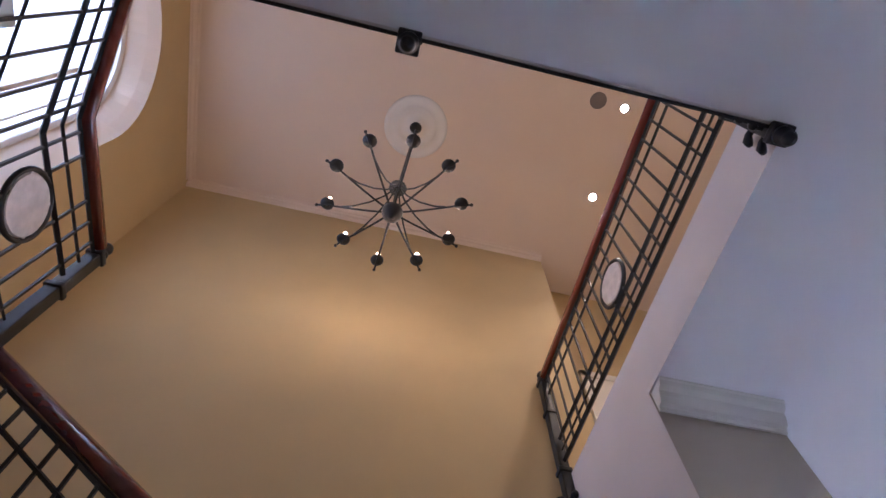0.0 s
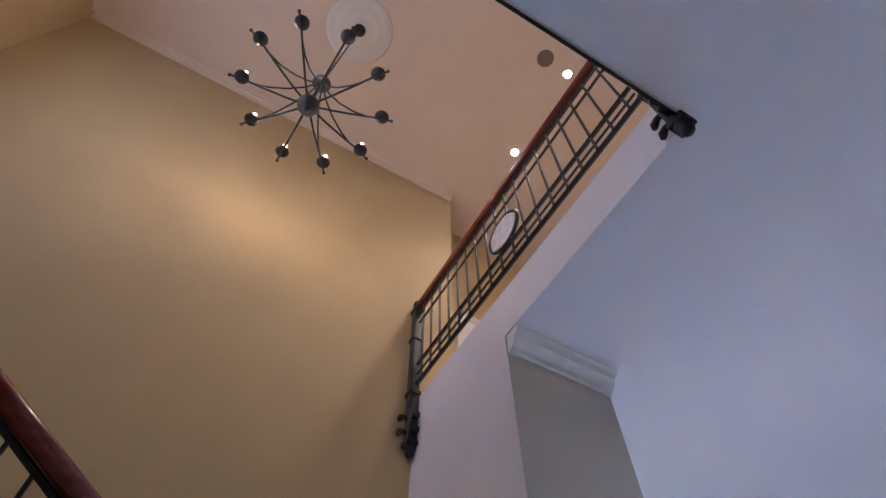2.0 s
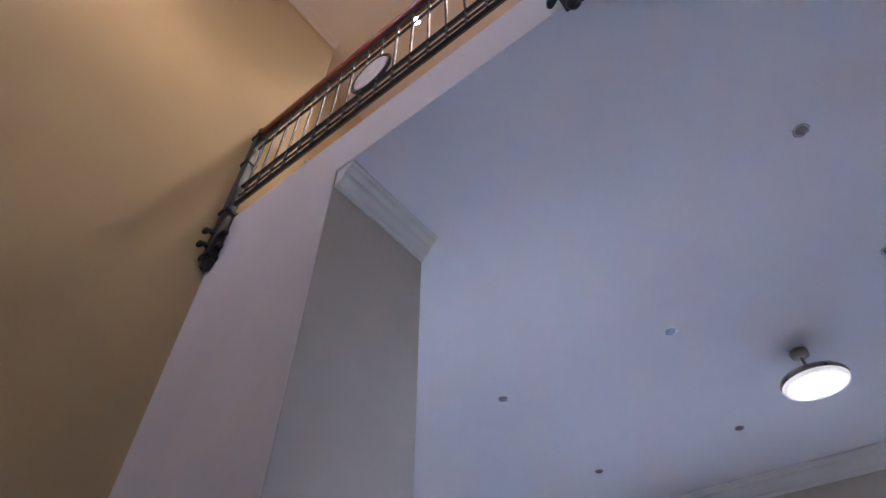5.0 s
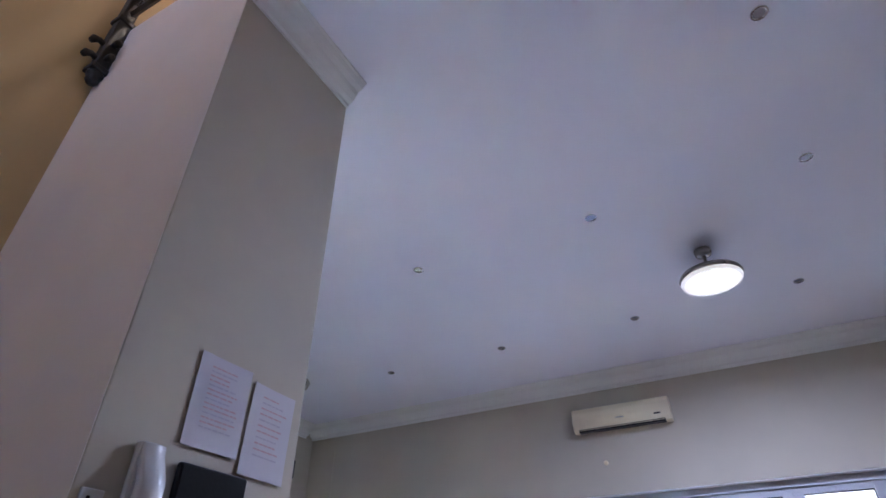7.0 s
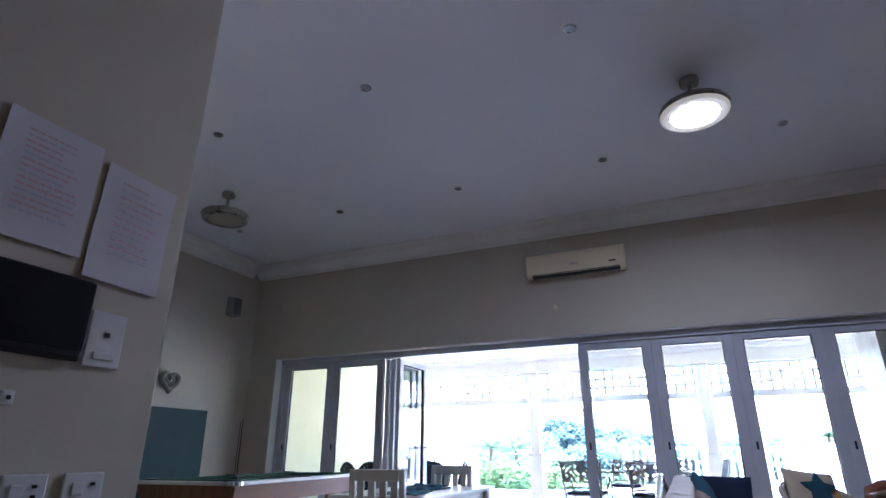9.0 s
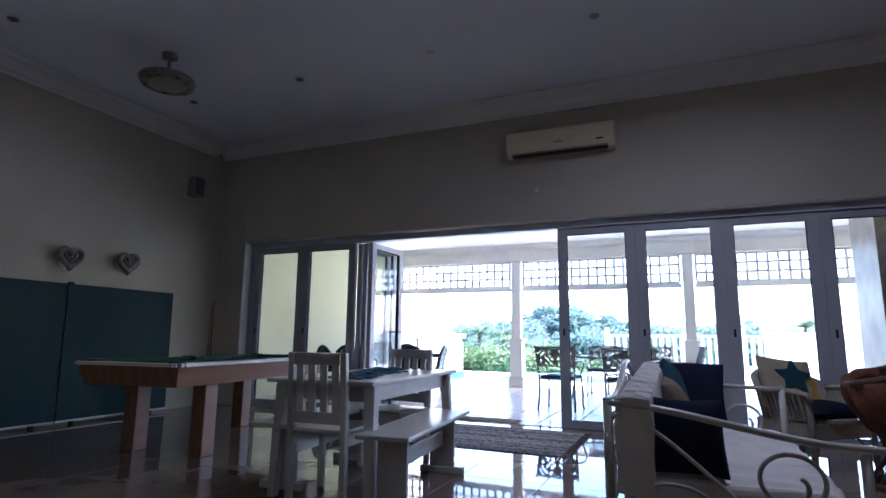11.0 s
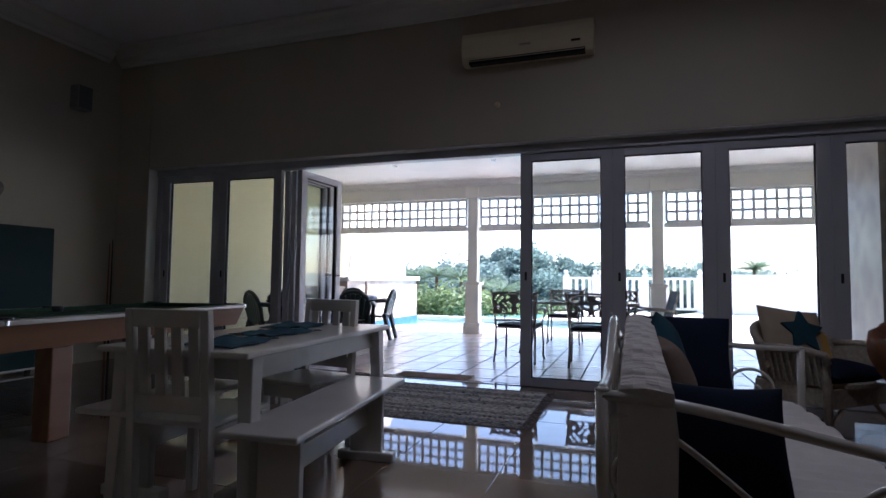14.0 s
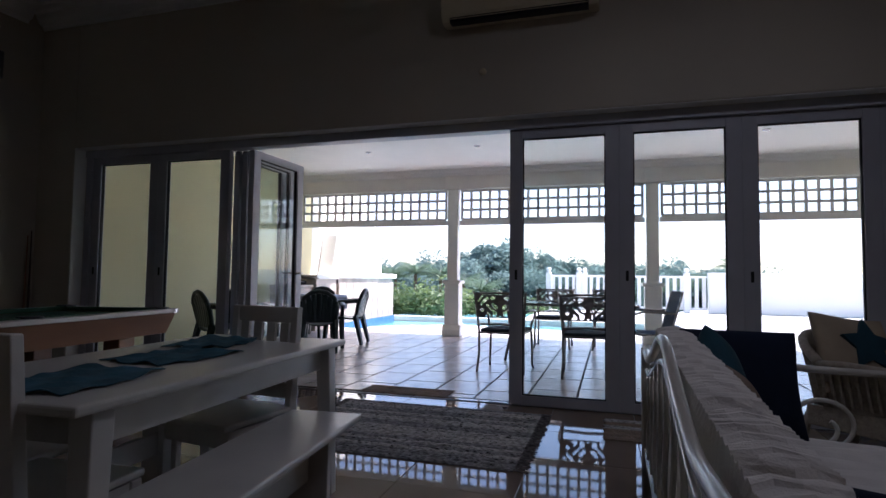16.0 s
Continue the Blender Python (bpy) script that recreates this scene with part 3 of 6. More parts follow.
def railing(name, pts, label, medal_at=(), spacing=0.155, height=1.03, rails=(0.24, 0.80, 0.92)):
    """pts: the handrail's line. Rails, balusters and round medallions hang below it."""
    pts = [Vector(p) for p in pts]
    d = thing(name, Matrix.Translation(pts[0]), label, "railing", "stair railings")
    loc = [p - pts[0] for p in pts]

    def drop(h):
        return [p - Vector((0, 0, h)) for p in loc]
    part("handrail", Shape().tube(drop(-0.02), 0.050, 14, flat=0.85), M_HANDRAIL, d, "varnished red wooden handrail", smooth=True)
    part("rail", Shape().tube(drop(0.05), 0.016, 4, up=(0, 0, 1)), M_IRON, d)
    for h, r in zip(rails, (0.012, 0.019, 0.010)):
        part("rail", Shape().tube(drop(h), r, 4, up=(0, 0, 1)), M_IRON, d)
    part("rail", Shape().tube(drop(height), 0.021, 4, up=(0, 0, 1)), M_IRON, d)
    for a, b in zip(loc, loc[1:]):
        flat = Vector((b.x - a.x, b.y - a.y, 0))
        nb = max(1, round(flat.length / spacing))
        for i in range(nb):
            p = a.lerp(b, (i + 0.5) / nb)
            if any((p + pts[0] - Vector(c)).xy.length < 0.06 for c in medal_at):
                continue
            part("baluster", Shape().box(p.x - 0.008, p.y - 0.008, p.z - height, p.x + 0.008, p.y + 0.008, p.z - 0.04), M_IRON, d)
    for c in medal_at:
        c = Vector(c) - pts[0]
        along = (loc[1] - loc[0])
        along.z = 0
        along.normalize()
        side = along.cross(Vector((0, 0, 1)))
        m = Matrix.Translation(c) @ Matrix((along, Vector((0, 0, 1)), side)).transposed().to_4x4()
        ring = [m @ Vector((0.19 * math.cos(t), 0.19 * math.sin(t), 0)) for t in [2 * math.pi * i / 28 for i in range(28)]]
        part("medallion_ring", Shape().tube(ring, 0.016, 6, closed=True), M_IRON, d, smooth=True)
        disc = Shape()
        disc.lathe([(0, -0.012), (0.165, -0.012), (0.172, 0.0), (0.165, 0.012), (0.12, 0.016), (0.11, 0.022), (0.05, 0.022), (0.04, 0.03), (0, 0.032)], segs=28, m=m.to_3x3())
        disc.v = [tuple(Vector(p) + c) for p in disc.v]
        part("medallion", disc, M_MEDAL, d, "pale round cast medallion")
        for q in range(4):
            t = math.pi / 2 * q + 0.35
            tab = [(0.155, t - 0.13), (0.192, t), (0.155, t + 0.13)]
            part("tab", Shape().prism([(r * math.cos(b), r * math.sin(b)) for r, b in tab], -0.008, 0.008, 2, m), M_MEDAL, d)
    return d


post = "dark iron newel post with a ball finial at the gallery edge"
newel("newel_post", pose(2.40, 1.10, 0), 3.70, 5.52, post, ((0, 1), (-1, 0)))
newel("newel_post", pose(2.40, 4.06, 0), 3.70, 5.56, post, ((-1, 0), (0, -1)))
newel("newel_post", pose(0.55, 1.10, 0), 3.72, 5.52, post)
newel("newel_post", pose(-1.20, 2.92, 0), 2.30, 4.50, "dark iron newel post at the turn of the stairs")
newel("newel_post", pose(1.10, 2.95, 0), 0.98, 2.17, "dark iron newel post with a round ball finial")
railing("gallery_railing", [(2.40, 1.16, 5.42), (2.40, 4.0, 5.42)], "iron gallery railing with red wooden handrail and medallion", [(2.40, 2.58, 4.86)])
railing("gallery_railing", [(2.34, 1.10, 5.42), (0.61, 1.10, 5.42)], "iron gallery railing with red wooden handrail", [(1.50, 1.10, 4.86)])
railing("gallery_railing", [(0.49, 1.10, 5.42), (-1.1, 1.10, 5.42)], "iron gallery railing with red wooden handrail")
railing("stair_railing", [(-1.20, 2.86, 4.36), (-1.20, 1.97, 4.30), (-1.20, 1.16, 4.88)], "iron stair railing with red wooden handrail and medallion", [(-1.20, 2.31, 3.77)], rails=(0.20, 0.36, 0.84))
railing("stair_railing", [(1.04, 2.95, 1.92), (-1.14, 2.95, 3.34)], "iron stair railing with red wooden handrail", spacing=0.13, height=0.85, rails=(0.20, 0.62, 0.74))

# the stairs themselves
st = thing("staircase", pose(0, 0, 0), "plastered staircase with stone treads turning up the stairwell", "staircase")
st["kind"] = "structure"
for i in range(6):
    part("step", Shape().box(1.36, 1.62 + 0.265 * i, 0.0, XV - 0.002, 2.95, 0.183 * (i + 1)), M_WHITEWALL, st)
part("landing", Shape().box(1.12, 2.952, 0.0, XV - 0.002, YF - 0.002, 1.098), M_WHITEWALL, st)
for i in range(8):
    x1 = 1.10 - 0.285 * i
    part("step", Shape().box(x1 - 0.285, 2.98, 1.098 + 0.183 * i - 0.15, x1, YF - 0.002, 1.098 + 0.183 * (i + 1)), M_WHITEWALL, st)
part("landing", Shape().box(XL + 0.002, 2.98, 2.40, -1.182, YF - 0.002, 2.562), M_WHITEWALL, st)
for i in range(4):
    part("step", Shape().box(XL + 0.002, 2.95 - 0.24 * (i + 1), 2.40 + 0.183 * i, -1.23, 2.978 - 0.24 * i, 2.562 + 0.183 * (i + 1)), M_WHITEWALL, st)
for i in range(5):
    part("step", Shape().box(XL + 0.002, 1.97 - 0.26 * (i + 1), 3.1 + 0.19 * i, -1.23, 1.97 - 0.26 * i, 3.30 + 0.19 * (i + 1)), M_WHITEWALL, st)

# chandelier
CX, CY, CZ = 0.62, 2.66, 5.50
ros = setting("ceiling_rose", Shape().lathe([(0.0, ZH), (0.42, ZH), (0.42, ZH - 0.012), (0.39, ZH - 0.03), (0.35, ZH - 0.012), (0.27, ZH - 0.012), (0.25, ZH - 0.035), (0.215, ZH - 0.015), (0.14, ZH - 0.015), (0.12, ZH - 0.04), (0.06, ZH - 0.05), (0, ZH - 0.05)], (CX + 0.05, CY - 0.03, -0.001), 48), M_TRIM, "white moulded plaster ceiling rose", "ceiling rose", smooth=True)
ch = thing("chandelier", pose(CX, CY, CZ), "dark iron chandelier with ten candle arms, lit", "chandelier")
part("canopy", Shape().lathe([(0.0, 2.77), (0.03, 2.77), (0.075, 2.83), (0.08, 2.85), (0, 2.85)], (0.05, -0.03, 0), 20), M_IRON, ch, smooth=True)
part("chain", Shape().tube([(0.05, -0.03, 2.8), (0, 0, 0.72)], 0.009, 6), M_IRON, ch)
part("upper_hub", Shape().lathe([(0, 0.55), (0.07, 0.56), (0.085, 0.59), (0.06, 0.63), (0.03, 0.66), (0.025, 0.74), (0, 0.76)], segs=20), M_IRON, ch, smooth=True)
part("stem", Shape().tube([(0, 0, 0.05), (0, 0, 0.6)], 0.016, 8), M_IRON, ch)
part("lower_hub", Shape().lathe([(0, -0.13), (0.02, -0.12), (0.028, -0.09), (0.05, -0.07), (0.088, -0.03), (0.092, 0.01), (0.07, 0.05), (0.03, 0.08), (0, 0.09)], segs=20), M_IRON, ch, smooth=True)
for i in range(10):
    t = 2 * math.pi * i / 10 + 0.4
    c, sn = math.cos(t), math.sin(t)

    def rad(r, z):
        return (r * c, r * sn, z)
    part("arm", Shape().tube([rad(0.05, 0.0), rad(0.2, 0.03), rad(0.42, 0.10), rad(0.58, 0.16), rad(0.68, 0.17)], 0.0095, 6), M_IRON, ch, smooth=True)
    part("brace", Shape().tube([rad(0.03, 0.58), rad(0.10, 0.40), rad(0.22, 0.24), rad(0.36, 0.14), rad(0.46, 0.125)], 0.008, 6), M_IRON, ch, smooth=True)
    part("tip", Shape().lathe([(0, -0.016), (0.014, -0.008), (0.014, 0.008), (0, 0.016)], rad(0.685, 0.17), 10), M_IRON, ch, smooth=True)
    cup = part("cup", Shape().lathe([(0.0, 0.165), (0.03, 0.168), (0.058, 0.195), (0.062, 0.20), (0.05, 0.20), (0.02, 0.185), (0.018, 0.26), (0.0, 0.26)], rad(0.595, 0), 16), M_IRON, ch, smooth=True)
    part("bulb", Shape().lathe([(0, 0.26), (0.012, 0.262), (0.019, 0.29), (0.015, 0.32), (0.004, 0.345), (0, 0.35)], rad(0.595, 0), 10), M_BULB, cup, "lit candle bulb", smooth=True)


def downlight(name, x, y, z, lit, label, group):
    d = thing(name, pose(x, y, z), label, "downlight", group)
    part("ring", Shape().lathe([(0.034, 0.0), (0.050, 0.0), (0.050, -0.006), (0.044, -0.010), (0.036, -0.006), (0.034, 0.0)], segs=20), M_CHROME, d, smooth=True)
    part("reflector", Shape().lathe([(0, -0.002), (0.033, -0.002), (0.033, -0.004), (0.022, -0.005), (0, -0.006)], segs=16), M_SPOTON if lit else M_DARKHOLE, d)
    return d


for x, y in ((3.27, 1.77), (3.29, 3.03)):
    d = downlight("downlight", x, y, ZH, True, "lit round downlight in the gallery ceiling", "gallery downlights")
    d.scale = (1.35, 1.35, 1.35)
sp = thing("ceiling_speaker", pose(2.90, 1.75, ZH), "round grey ceiling speaker grille", "speaker")
part("grille", Shape().lathe([(0, -0.002), (0.105, -0.002), (0.11, -0.008), (0.10, -0.012), (0, -0.014)], segs=28), mat("grey_grille", (0.22, 0.19, 0.17), 0.7), sp)

# things on the pier: two notices, entry phone, screen, switches
def notice(name, x0, x1, z0, z1, tilt, lines, label):
    w, h = x1 - x0, z1 - z0
    d = thing(name, pose((x0 + x1) / 2, YB - 0.002, z0, 0, tilt, 0), label, "notice", "notices on the pier")
    part("sheet", Shape().sheet(lambda u, v: ((u - 0.5) * w, -0.002 - 0.006 * (1 - v) ** 3 - 0.004 * (2 * u - 1) ** 2 * v, v * h), 6, 8, (0, -0.0012, 0)), M_PAPER, d)
    random.seed(len(name) + lines)
    for i in range(lines):
        z = h * 0.86 - i * h * 0.70 / lines
        a, b = -w * 0.30, w * (0.32 - 0.22 * random.random() ** 2)
        red = i % 3 != 1
        words, at = Shape(), a
        while at < b - 0.01:
            to = min(b, at + random.uniform(0.012, 0.034))
            words.box(at, -0.0135, z - h * 0.008, to, -0.0128, z + h * 0.008)
            at = to + 0.005
        part("text_line", words, M_INK if red else M_INKD, d)
    return d


notice("paper_notice", 2.735, 2.985, 1.470, 1.805, 0, 14, "white printed sheet with red and dark text lines")
notice("paper_notice", 3.000, 3.235, 1.425, 1.775, 1.5, 11, "white printed sheet with shorter red text")
ph = thing("entry_phone", pose(2.635, YB, 1.16), "white wall-mounted entry phone handset", "intercom phone")
part("base", Shape().box(-0.05, -0.03, 0.0, 0.05, -0.002, 0.28), M_WHITEPL, ph, bevel=0.01)
part("handset", Shape().sheet(lambda u, v: ((u - 0.5) * 0.085, -0.055 - 0.022 * math.cos(math.pi * (v - 0.5) * 2) - 0.012 * math.sin(math.pi * u), 0.005 + v * 0.275), 12, 30, (0, -0.03, 0)), M_WHITEPL, ph, "curved glossy handset", bevel=0.006, smooth=True)
part("cord", Shape().tube([(-0.02 + 0.008 * math.sin(i * 1.3), -0.03 + 0.008 * math.cos(i * 1.3), -0.006 * i) for i in range(40)], 0.004, 5), M_WHITEPL, ph)
sc = thing("wall_screen", pose(2.895, YB, 1.20), "black wall-mounted entry screen", "screen")
part("body", Shape().box(-0.148, -0.030, 0.0, 0.148, -0.002, 0.215), M_BLACKPL, sc, bevel=0.012)
part("display", Shape().box(-0.139, -0.0312, 0.024, 0.139, -0.0302, 0.207), mat("screen_glass", (0.004, 0.004, 0.005), 0.35, vary=0, spec=0.15), sc)
part("mark", Shape().box(-0.11, -0.0315, 0.012, -0.08, -0.0306, 0.018), M_CHROME, sc)


def plate(name, x, z, w, h, label, knobs):
    d = thing(name, pose(x, YB, z), label, "switch", "switches on the pier")
    part("plate", Shape().box(-w / 2, -0.014, -h / 2, w / 2, -0.002, h / 2), M_WHITEPL, d, bevel=0.004)
    for kx, kz, kw, kh, dark in knobs:
        part("button", Shape().box(kx - kw / 2, -0.019, kz - kh / 2, kx + kw / 2, -0.0145, kz + kh / 2), M_BLACKPL if dark else M_WHITEPL, d, bevel=0.002)
    return d


plate("wall_control", 3.105, 1.27, 0.105, 0.15, "white wall control box with a small dark knob", [(0.0, 0.012, 0.014, 0.014, True), (0, -0.045, 0.06, 0.02, False)])
plate("light_switch", 2.985, 0.895, 0.105, 0.075, "white light switch plate", [(-0.018, 0.0, 0.03, 0.03, False), (0.022, 0.01, 0.012, 0.008, True), (0.022, -0.012, 0.012, 0.008, True)])
plate("light_switch", 3.13, 0.895, 0.105, 0.075, "white light switch plate", [(-0.018, 0.0, 0.03, 0.03, False), (0.022, 0.01, 0.012, 0.008, True)])
plate("key_hook_plate", 2.50, 1.25, 0.07, 0.075, "small white wall plate with dark buttons", [(-0.012, 0.012, 0.01, 0.01, True), (0.012, -0.012, 0.01, 0.01, True)])
plate("wall_socket", 2.90, 1.10, 0.03, 0.035, "small beige wall fitting", [(0, 0, 0.01, 0.01, True)])

# ---------------------------------------------------------------- living room: ceiling and walls
for x, y in ((5.43, 0.15), (5.38, 1.775), (5.38, 3.49), (5.43, 5.18), (7.40, 0.21), (7.42, 1.85), (7.43, 3.49), (7.43, 5.12), (3.97, 0.39), (3.97, -1.4), (5.40, -1.5), (5.43, 6.85), (7.43, 6.75)):
    downlight("downlight", x, y, ZC, False, "unlit round chrome downlight in the white ceiling", "living-room downlights")


def fan_light(x, y, lit, label):
    d = thing("ceiling_fan_light", pose(x, y, ZC), label, "ceiling light", "ceiling fan lights")
    part("canopy", Shape().lathe([(0, 0), (0.075, 0), (0.078, -0.02), (0.07, -0.055), (0.03, -0.065), (0, -0.065)], segs=24), M_STEEL, d, smooth=True)
    part("stem", Shape().tube([(0, 0, -0.06), (0, 0, -0.24)], 0.016, 10), M_STEEL, d)
    part("collar", Shape().lathe([(0, -0.20), (0.035, -0.205), (0.05, -0.23), (0.12, -0.245), (0, -0.25)], segs=24), M_STEEL, d, smooth=True)
    part("housing", Shape().lathe([(0.10, -0.238), (0.20, -0.25), (0.262, -0.275), (0.272, -0.30), (0.262, -0.32), (0.24, -0.325), (0.10, -0.30)], segs=40), M_STEEL, d, smooth=True)
    part("trim_ring", Shape().lathe([(0.226, -0.322), (0.262, -0.322), (0.255, -0.345), (0.235, -0.352), (0.226, -0.345)], segs=40), M_RIM if lit else M_STEEL, d, smooth=True)
    part("diffuser", Shape().lathe([(0, -0.33), (0.200, -0.33), (0.198, -0.342), (0.17, -0.348), (0, -0.350)], segs=40), M_LENS if lit else M_LENSOFF, d, smooth=True)
    return d


fan_light(6.36, 1.0, True, "round nickel ceiling fan light with lit white diffuser")
fan_light(6.46, 6.03, False, "round nickel ceiling fan light, switched off")

ac = thing("air_conditioner", pose(XD, 2.455, 3.087), "cream split air conditioner over the folding doors", "air conditioner")
prof = [(0, 0.02), (-0.10, 0.0), (-0.16, 0.01), (-0.19, 0.06), (-0.205, 0.13), (-0.20, 0.24), (-0.18, 0.29), (-0.14, 0.308), (0, 0.308)]
part("body", Shape().prism([(a, b) for a, b in prof], -0.615, 0.615, 1), M_AC, ac, bevel=0.01)
part("front_panel", Shape().prism([(-0.1995, 0.125), (-0.207, 0.14), (-0.2035, 0.24), (-0.19, 0.272), (-0.18, 0.268)], -0.585, 0.585, 1), M_AC, ac)
part("outlet", Shape().box(-0.190, -0.54, -0.008, -0.11, 0.54, 0.030), M_BLACKPL, ac, "dark air outlet slot")
part("louvre", Shape().box(-0.196, -0.535, 0.014, -0.15, 0.535, 0.019), M_AC, ac)
part("badge", Shape().box(-0.209, -0.50, 0.09, -0.196, -0.42, 0.105), M_BLACKPL, ac)
part("badge", Shape().box(-0.209, -0.05, 0.112, -0.198, 0.05, 0.124), M_CHROME, ac)

wsp = thing("wall_speaker", pose(8.32, YL, 2.94), "small grey box speaker high on the wall", "speaker")
part("box", Shape().box(-0.09, -0.14, 0, 0.09, -0.002, 0.28), mat("grey_speaker", (0.30, 0.29, 0.28), 0.6), wsp, bevel=0.012)
part("grille", Shape().box(-0.078, -0.148, 0.012, 0.078, -0.141, 0.268), mat("speaker_cloth", (0.16, 0.16, 0.16), 0.9, fine=200, bump=0.6), wsp)

hook = thing("door_bell", pose(XD - 0.001, 2.76, 2.72), "small cream round bell push on the wall", "bell")
part("knob", Shape().lathe([(0, 0), (0.03, 0), (0.03, 0.01), (0.02, 0.025), (0, 0.028)], segs=14, m=pose(0, 0, 0, 0, -90, 0).to_3x3()), M_AC, hook)


def heart_lamp(x, z):
    d = thing("wall_lamp", pose(x, YL, z), "heart-shaped carved grey wall lamp", "wall lamp", "wall lamps")
    pts = []
    for i in range(30):
        t = 2 * math.pi * i / 30
        pts.append((0.0078 * 16 * math.sin(t) ** 3, -0.10, 0.0078 * (13 * math.cos(t) - 5 * math.cos(2 * t) - 2 * math.cos(3 * t) - math.cos(4 * t))))
    part("heart", Shape().tube(pts, 0.032, 8, closed=True), M_HEART, d, smooth=True)
    part("inner_scroll", Shape().tube([(p[0] * 0.5, -0.10, p[2] * 0.5 + 0.01) for p in pts], 0.014, 6, closed=True), M_HEART, d, smooth=True)
    part("arm", Shape().box(-0.02, -0.09, -0.02, 0.02, -0.002, 0.02), M_HEART, d)
    part("back_plate", Shape().lathe([(0, 0), (0.05, 0), (0.05, 0.012), (0, 0.016)], segs=18, m=pose(0, 0, 0, 90, 0, 0).to_3x3()), M_HEART, d)
    return d


heart_lamp(6.66, 1.83)
heart_lamp(7.37, 1.86)


def half_table(x0, x1, label):
    """A folded half of a table-tennis table, on edge against the wall."""
    d = thing("table_tennis_half", pose(x0, YL - 0.155, 0.03, -1.2, 0, 0), label, "table tennis table", "table tennis halves")
    w = x1 - x0
    part("top", Shape().box(0, -0.012, 0, w, 0.012, 1.50), M_BOARD, d, bevel=0.003)
    part("edge_line", Shape().box(0, -0.0135, 0.004, w, -0.0125, 0.022), M_TRIM, d)
    for x in (0.2, w - 0.2):
        part("leg", Shape().box(x - 0.02, 0.014, -0.03, x + 0.02, 0.05, 0.9), M_BLACKPL, d)
    part("clip", Shape().box(0.0, -0.02, 1.49, 0.05, 0.02, 1.52), M_BLACKPL, d)
    return d


half_table(6.66, 8.04, "dark teal table tennis half leaning on the wall")
half_table(5.27, 6.645, "dark teal table tennis half leaning on the wall")

cue = thing("billiard_cues", pose(8.80, 7.56, 0), "two wooden billiard cues standing in the corner", "billiard cue")
part("cue", Shape().tube([(0, 0, 0.0), (0.03, 0.04, 1.47)], [0.015, 0.006], 8), M_DARKWOOD, cue)
part("cue", Shape().tube([(-0.05, 0.0, 0.0), (0.0, 0.05, 1.42)], [0.015, 0.006], 8), M_POOLWOOD, cue)

# ---------------------------------------------------------------- pool table
pt = thing("pool_table", pose(6.872, 5.372, 0, 0, 0, 6), "orange-brown wooden pool table with green baize", "pool table")
L2, W2 = 1.18, 0.53
part("bed", Shape().box(-L2 + 0.16, -W2 + 0.14, 0.715, L2 - 0.16, W2 - 0.14, 0.735), M_BAIZE, pt)
for a, b in (((-L2 + 0.03, -W2), (L2 - 0.03, -W2 + 0.10)), ((-L2 + 0.03, W2 - 0.10), (L2 - 0.03, W2)), ((-L2, -W2 + 0.03), (-L2 + 0.10, W2 - 0.03)), ((L2 - 0.10, -W2 + 0.03), (L2, W2 - 0.03))):
    dz = 0.0 if a[0] == -L2 + 0.03 else 0.0015
    part("rail_cap", Shape().box(a[0], a[1], 0.735, b[0], b[1], 0.764 - dz), M_WHITEWOOD, pt, "pale laminated rail cap", bevel=0.006)
for sx in (-1, 1):
    for sy in (-1, 1):
        part("corner_plate", Shape().lathe([(0, 0.735), (0.07, 0.735), (0.07, 0.764), (0.064, 0.769), (0, 0.769)], (sx * (L2 - 0.068), sy * (W2 - 0.068), 0), 20), M_CHROME, pt, "metal corner plate of the rail")
for a, b in (((-L2 + 0.12, -W2 + 0.10), (L2 - 0.12, -W2 + 0.155)), ((-L2 + 0.12, W2 - 0.155), (L2 - 0.12, W2 - 0.10)), ((-L2 + 0.10, -W2 + 0.16), (-L2 + 0.165, W2 - 0.16)), ((L2 - 0.165, -W2 + 0.16), (L2 - 0.10, W2 - 0.16))):
    part("cushion", Shape().prism([(a[1], 0.738), (b[1], 0.738), (b[1], 0.768), (a[1], 0.772)], a[0], b[0], 0), M_BAIZE, pt, bevel=0.006)
for x in (-L2 + 0.11, 0, L2 - 0.11):
    for y in (-W2 + 0.11, W2 - 0.11):
        part("pocket", Shape().lathe([(0.03, 0.777), (0.065, 0.777), (0.07, 0.76), (0.06, 0.735), (0, 0.73), (0.0, 0.74), (0.045, 0.75)], (x, y, 0), 16), M_BLACKPL, pt)
def apron_board(sx, sy, long):
    """One tapered board of the skirt, mitred at its ends."""
    vs = []
    for z, o, k in ((0.735, 0.03, 0.028), (0.58, 0.075, 0.028)):
        for e in (-1, 1):
            for d in (o, o + k):
                vs.append((e * (L2 - d), sy * (W2 - d), z) if long else (sx * (L2 - d), e * (W2 - d), z))
    return Shape().add(vs, [(0, 2, 6, 4), (1, 5, 7, 3), (0, 1, 3, 2), (4, 6, 7, 5), (0, 4, 5, 1), (2, 3, 7, 6)])


for sg in (-1, 1):
    part("side_board", apron_board(0, sg, True), M_POOLWOOD, pt)
    part("end_board", apron_board(sg, 0, False), M_POOLWOOD, pt)
part("underside", Shape().box(-L2 + 0.12, -W2 + 0.12, 0.575, L2 - 0.12, W2 - 0.12, 0.585), M_DARKWOOD, pt)
for x in (-0.66, 0.76):
    for y in (-0.35, 0.35):
        part("leg", Shape().box(x - 0.075, y - 0.065, 0.0, x + 0.075, y + 0.065, 0.575), M_POOLWOOD, pt, bevel=0.008)

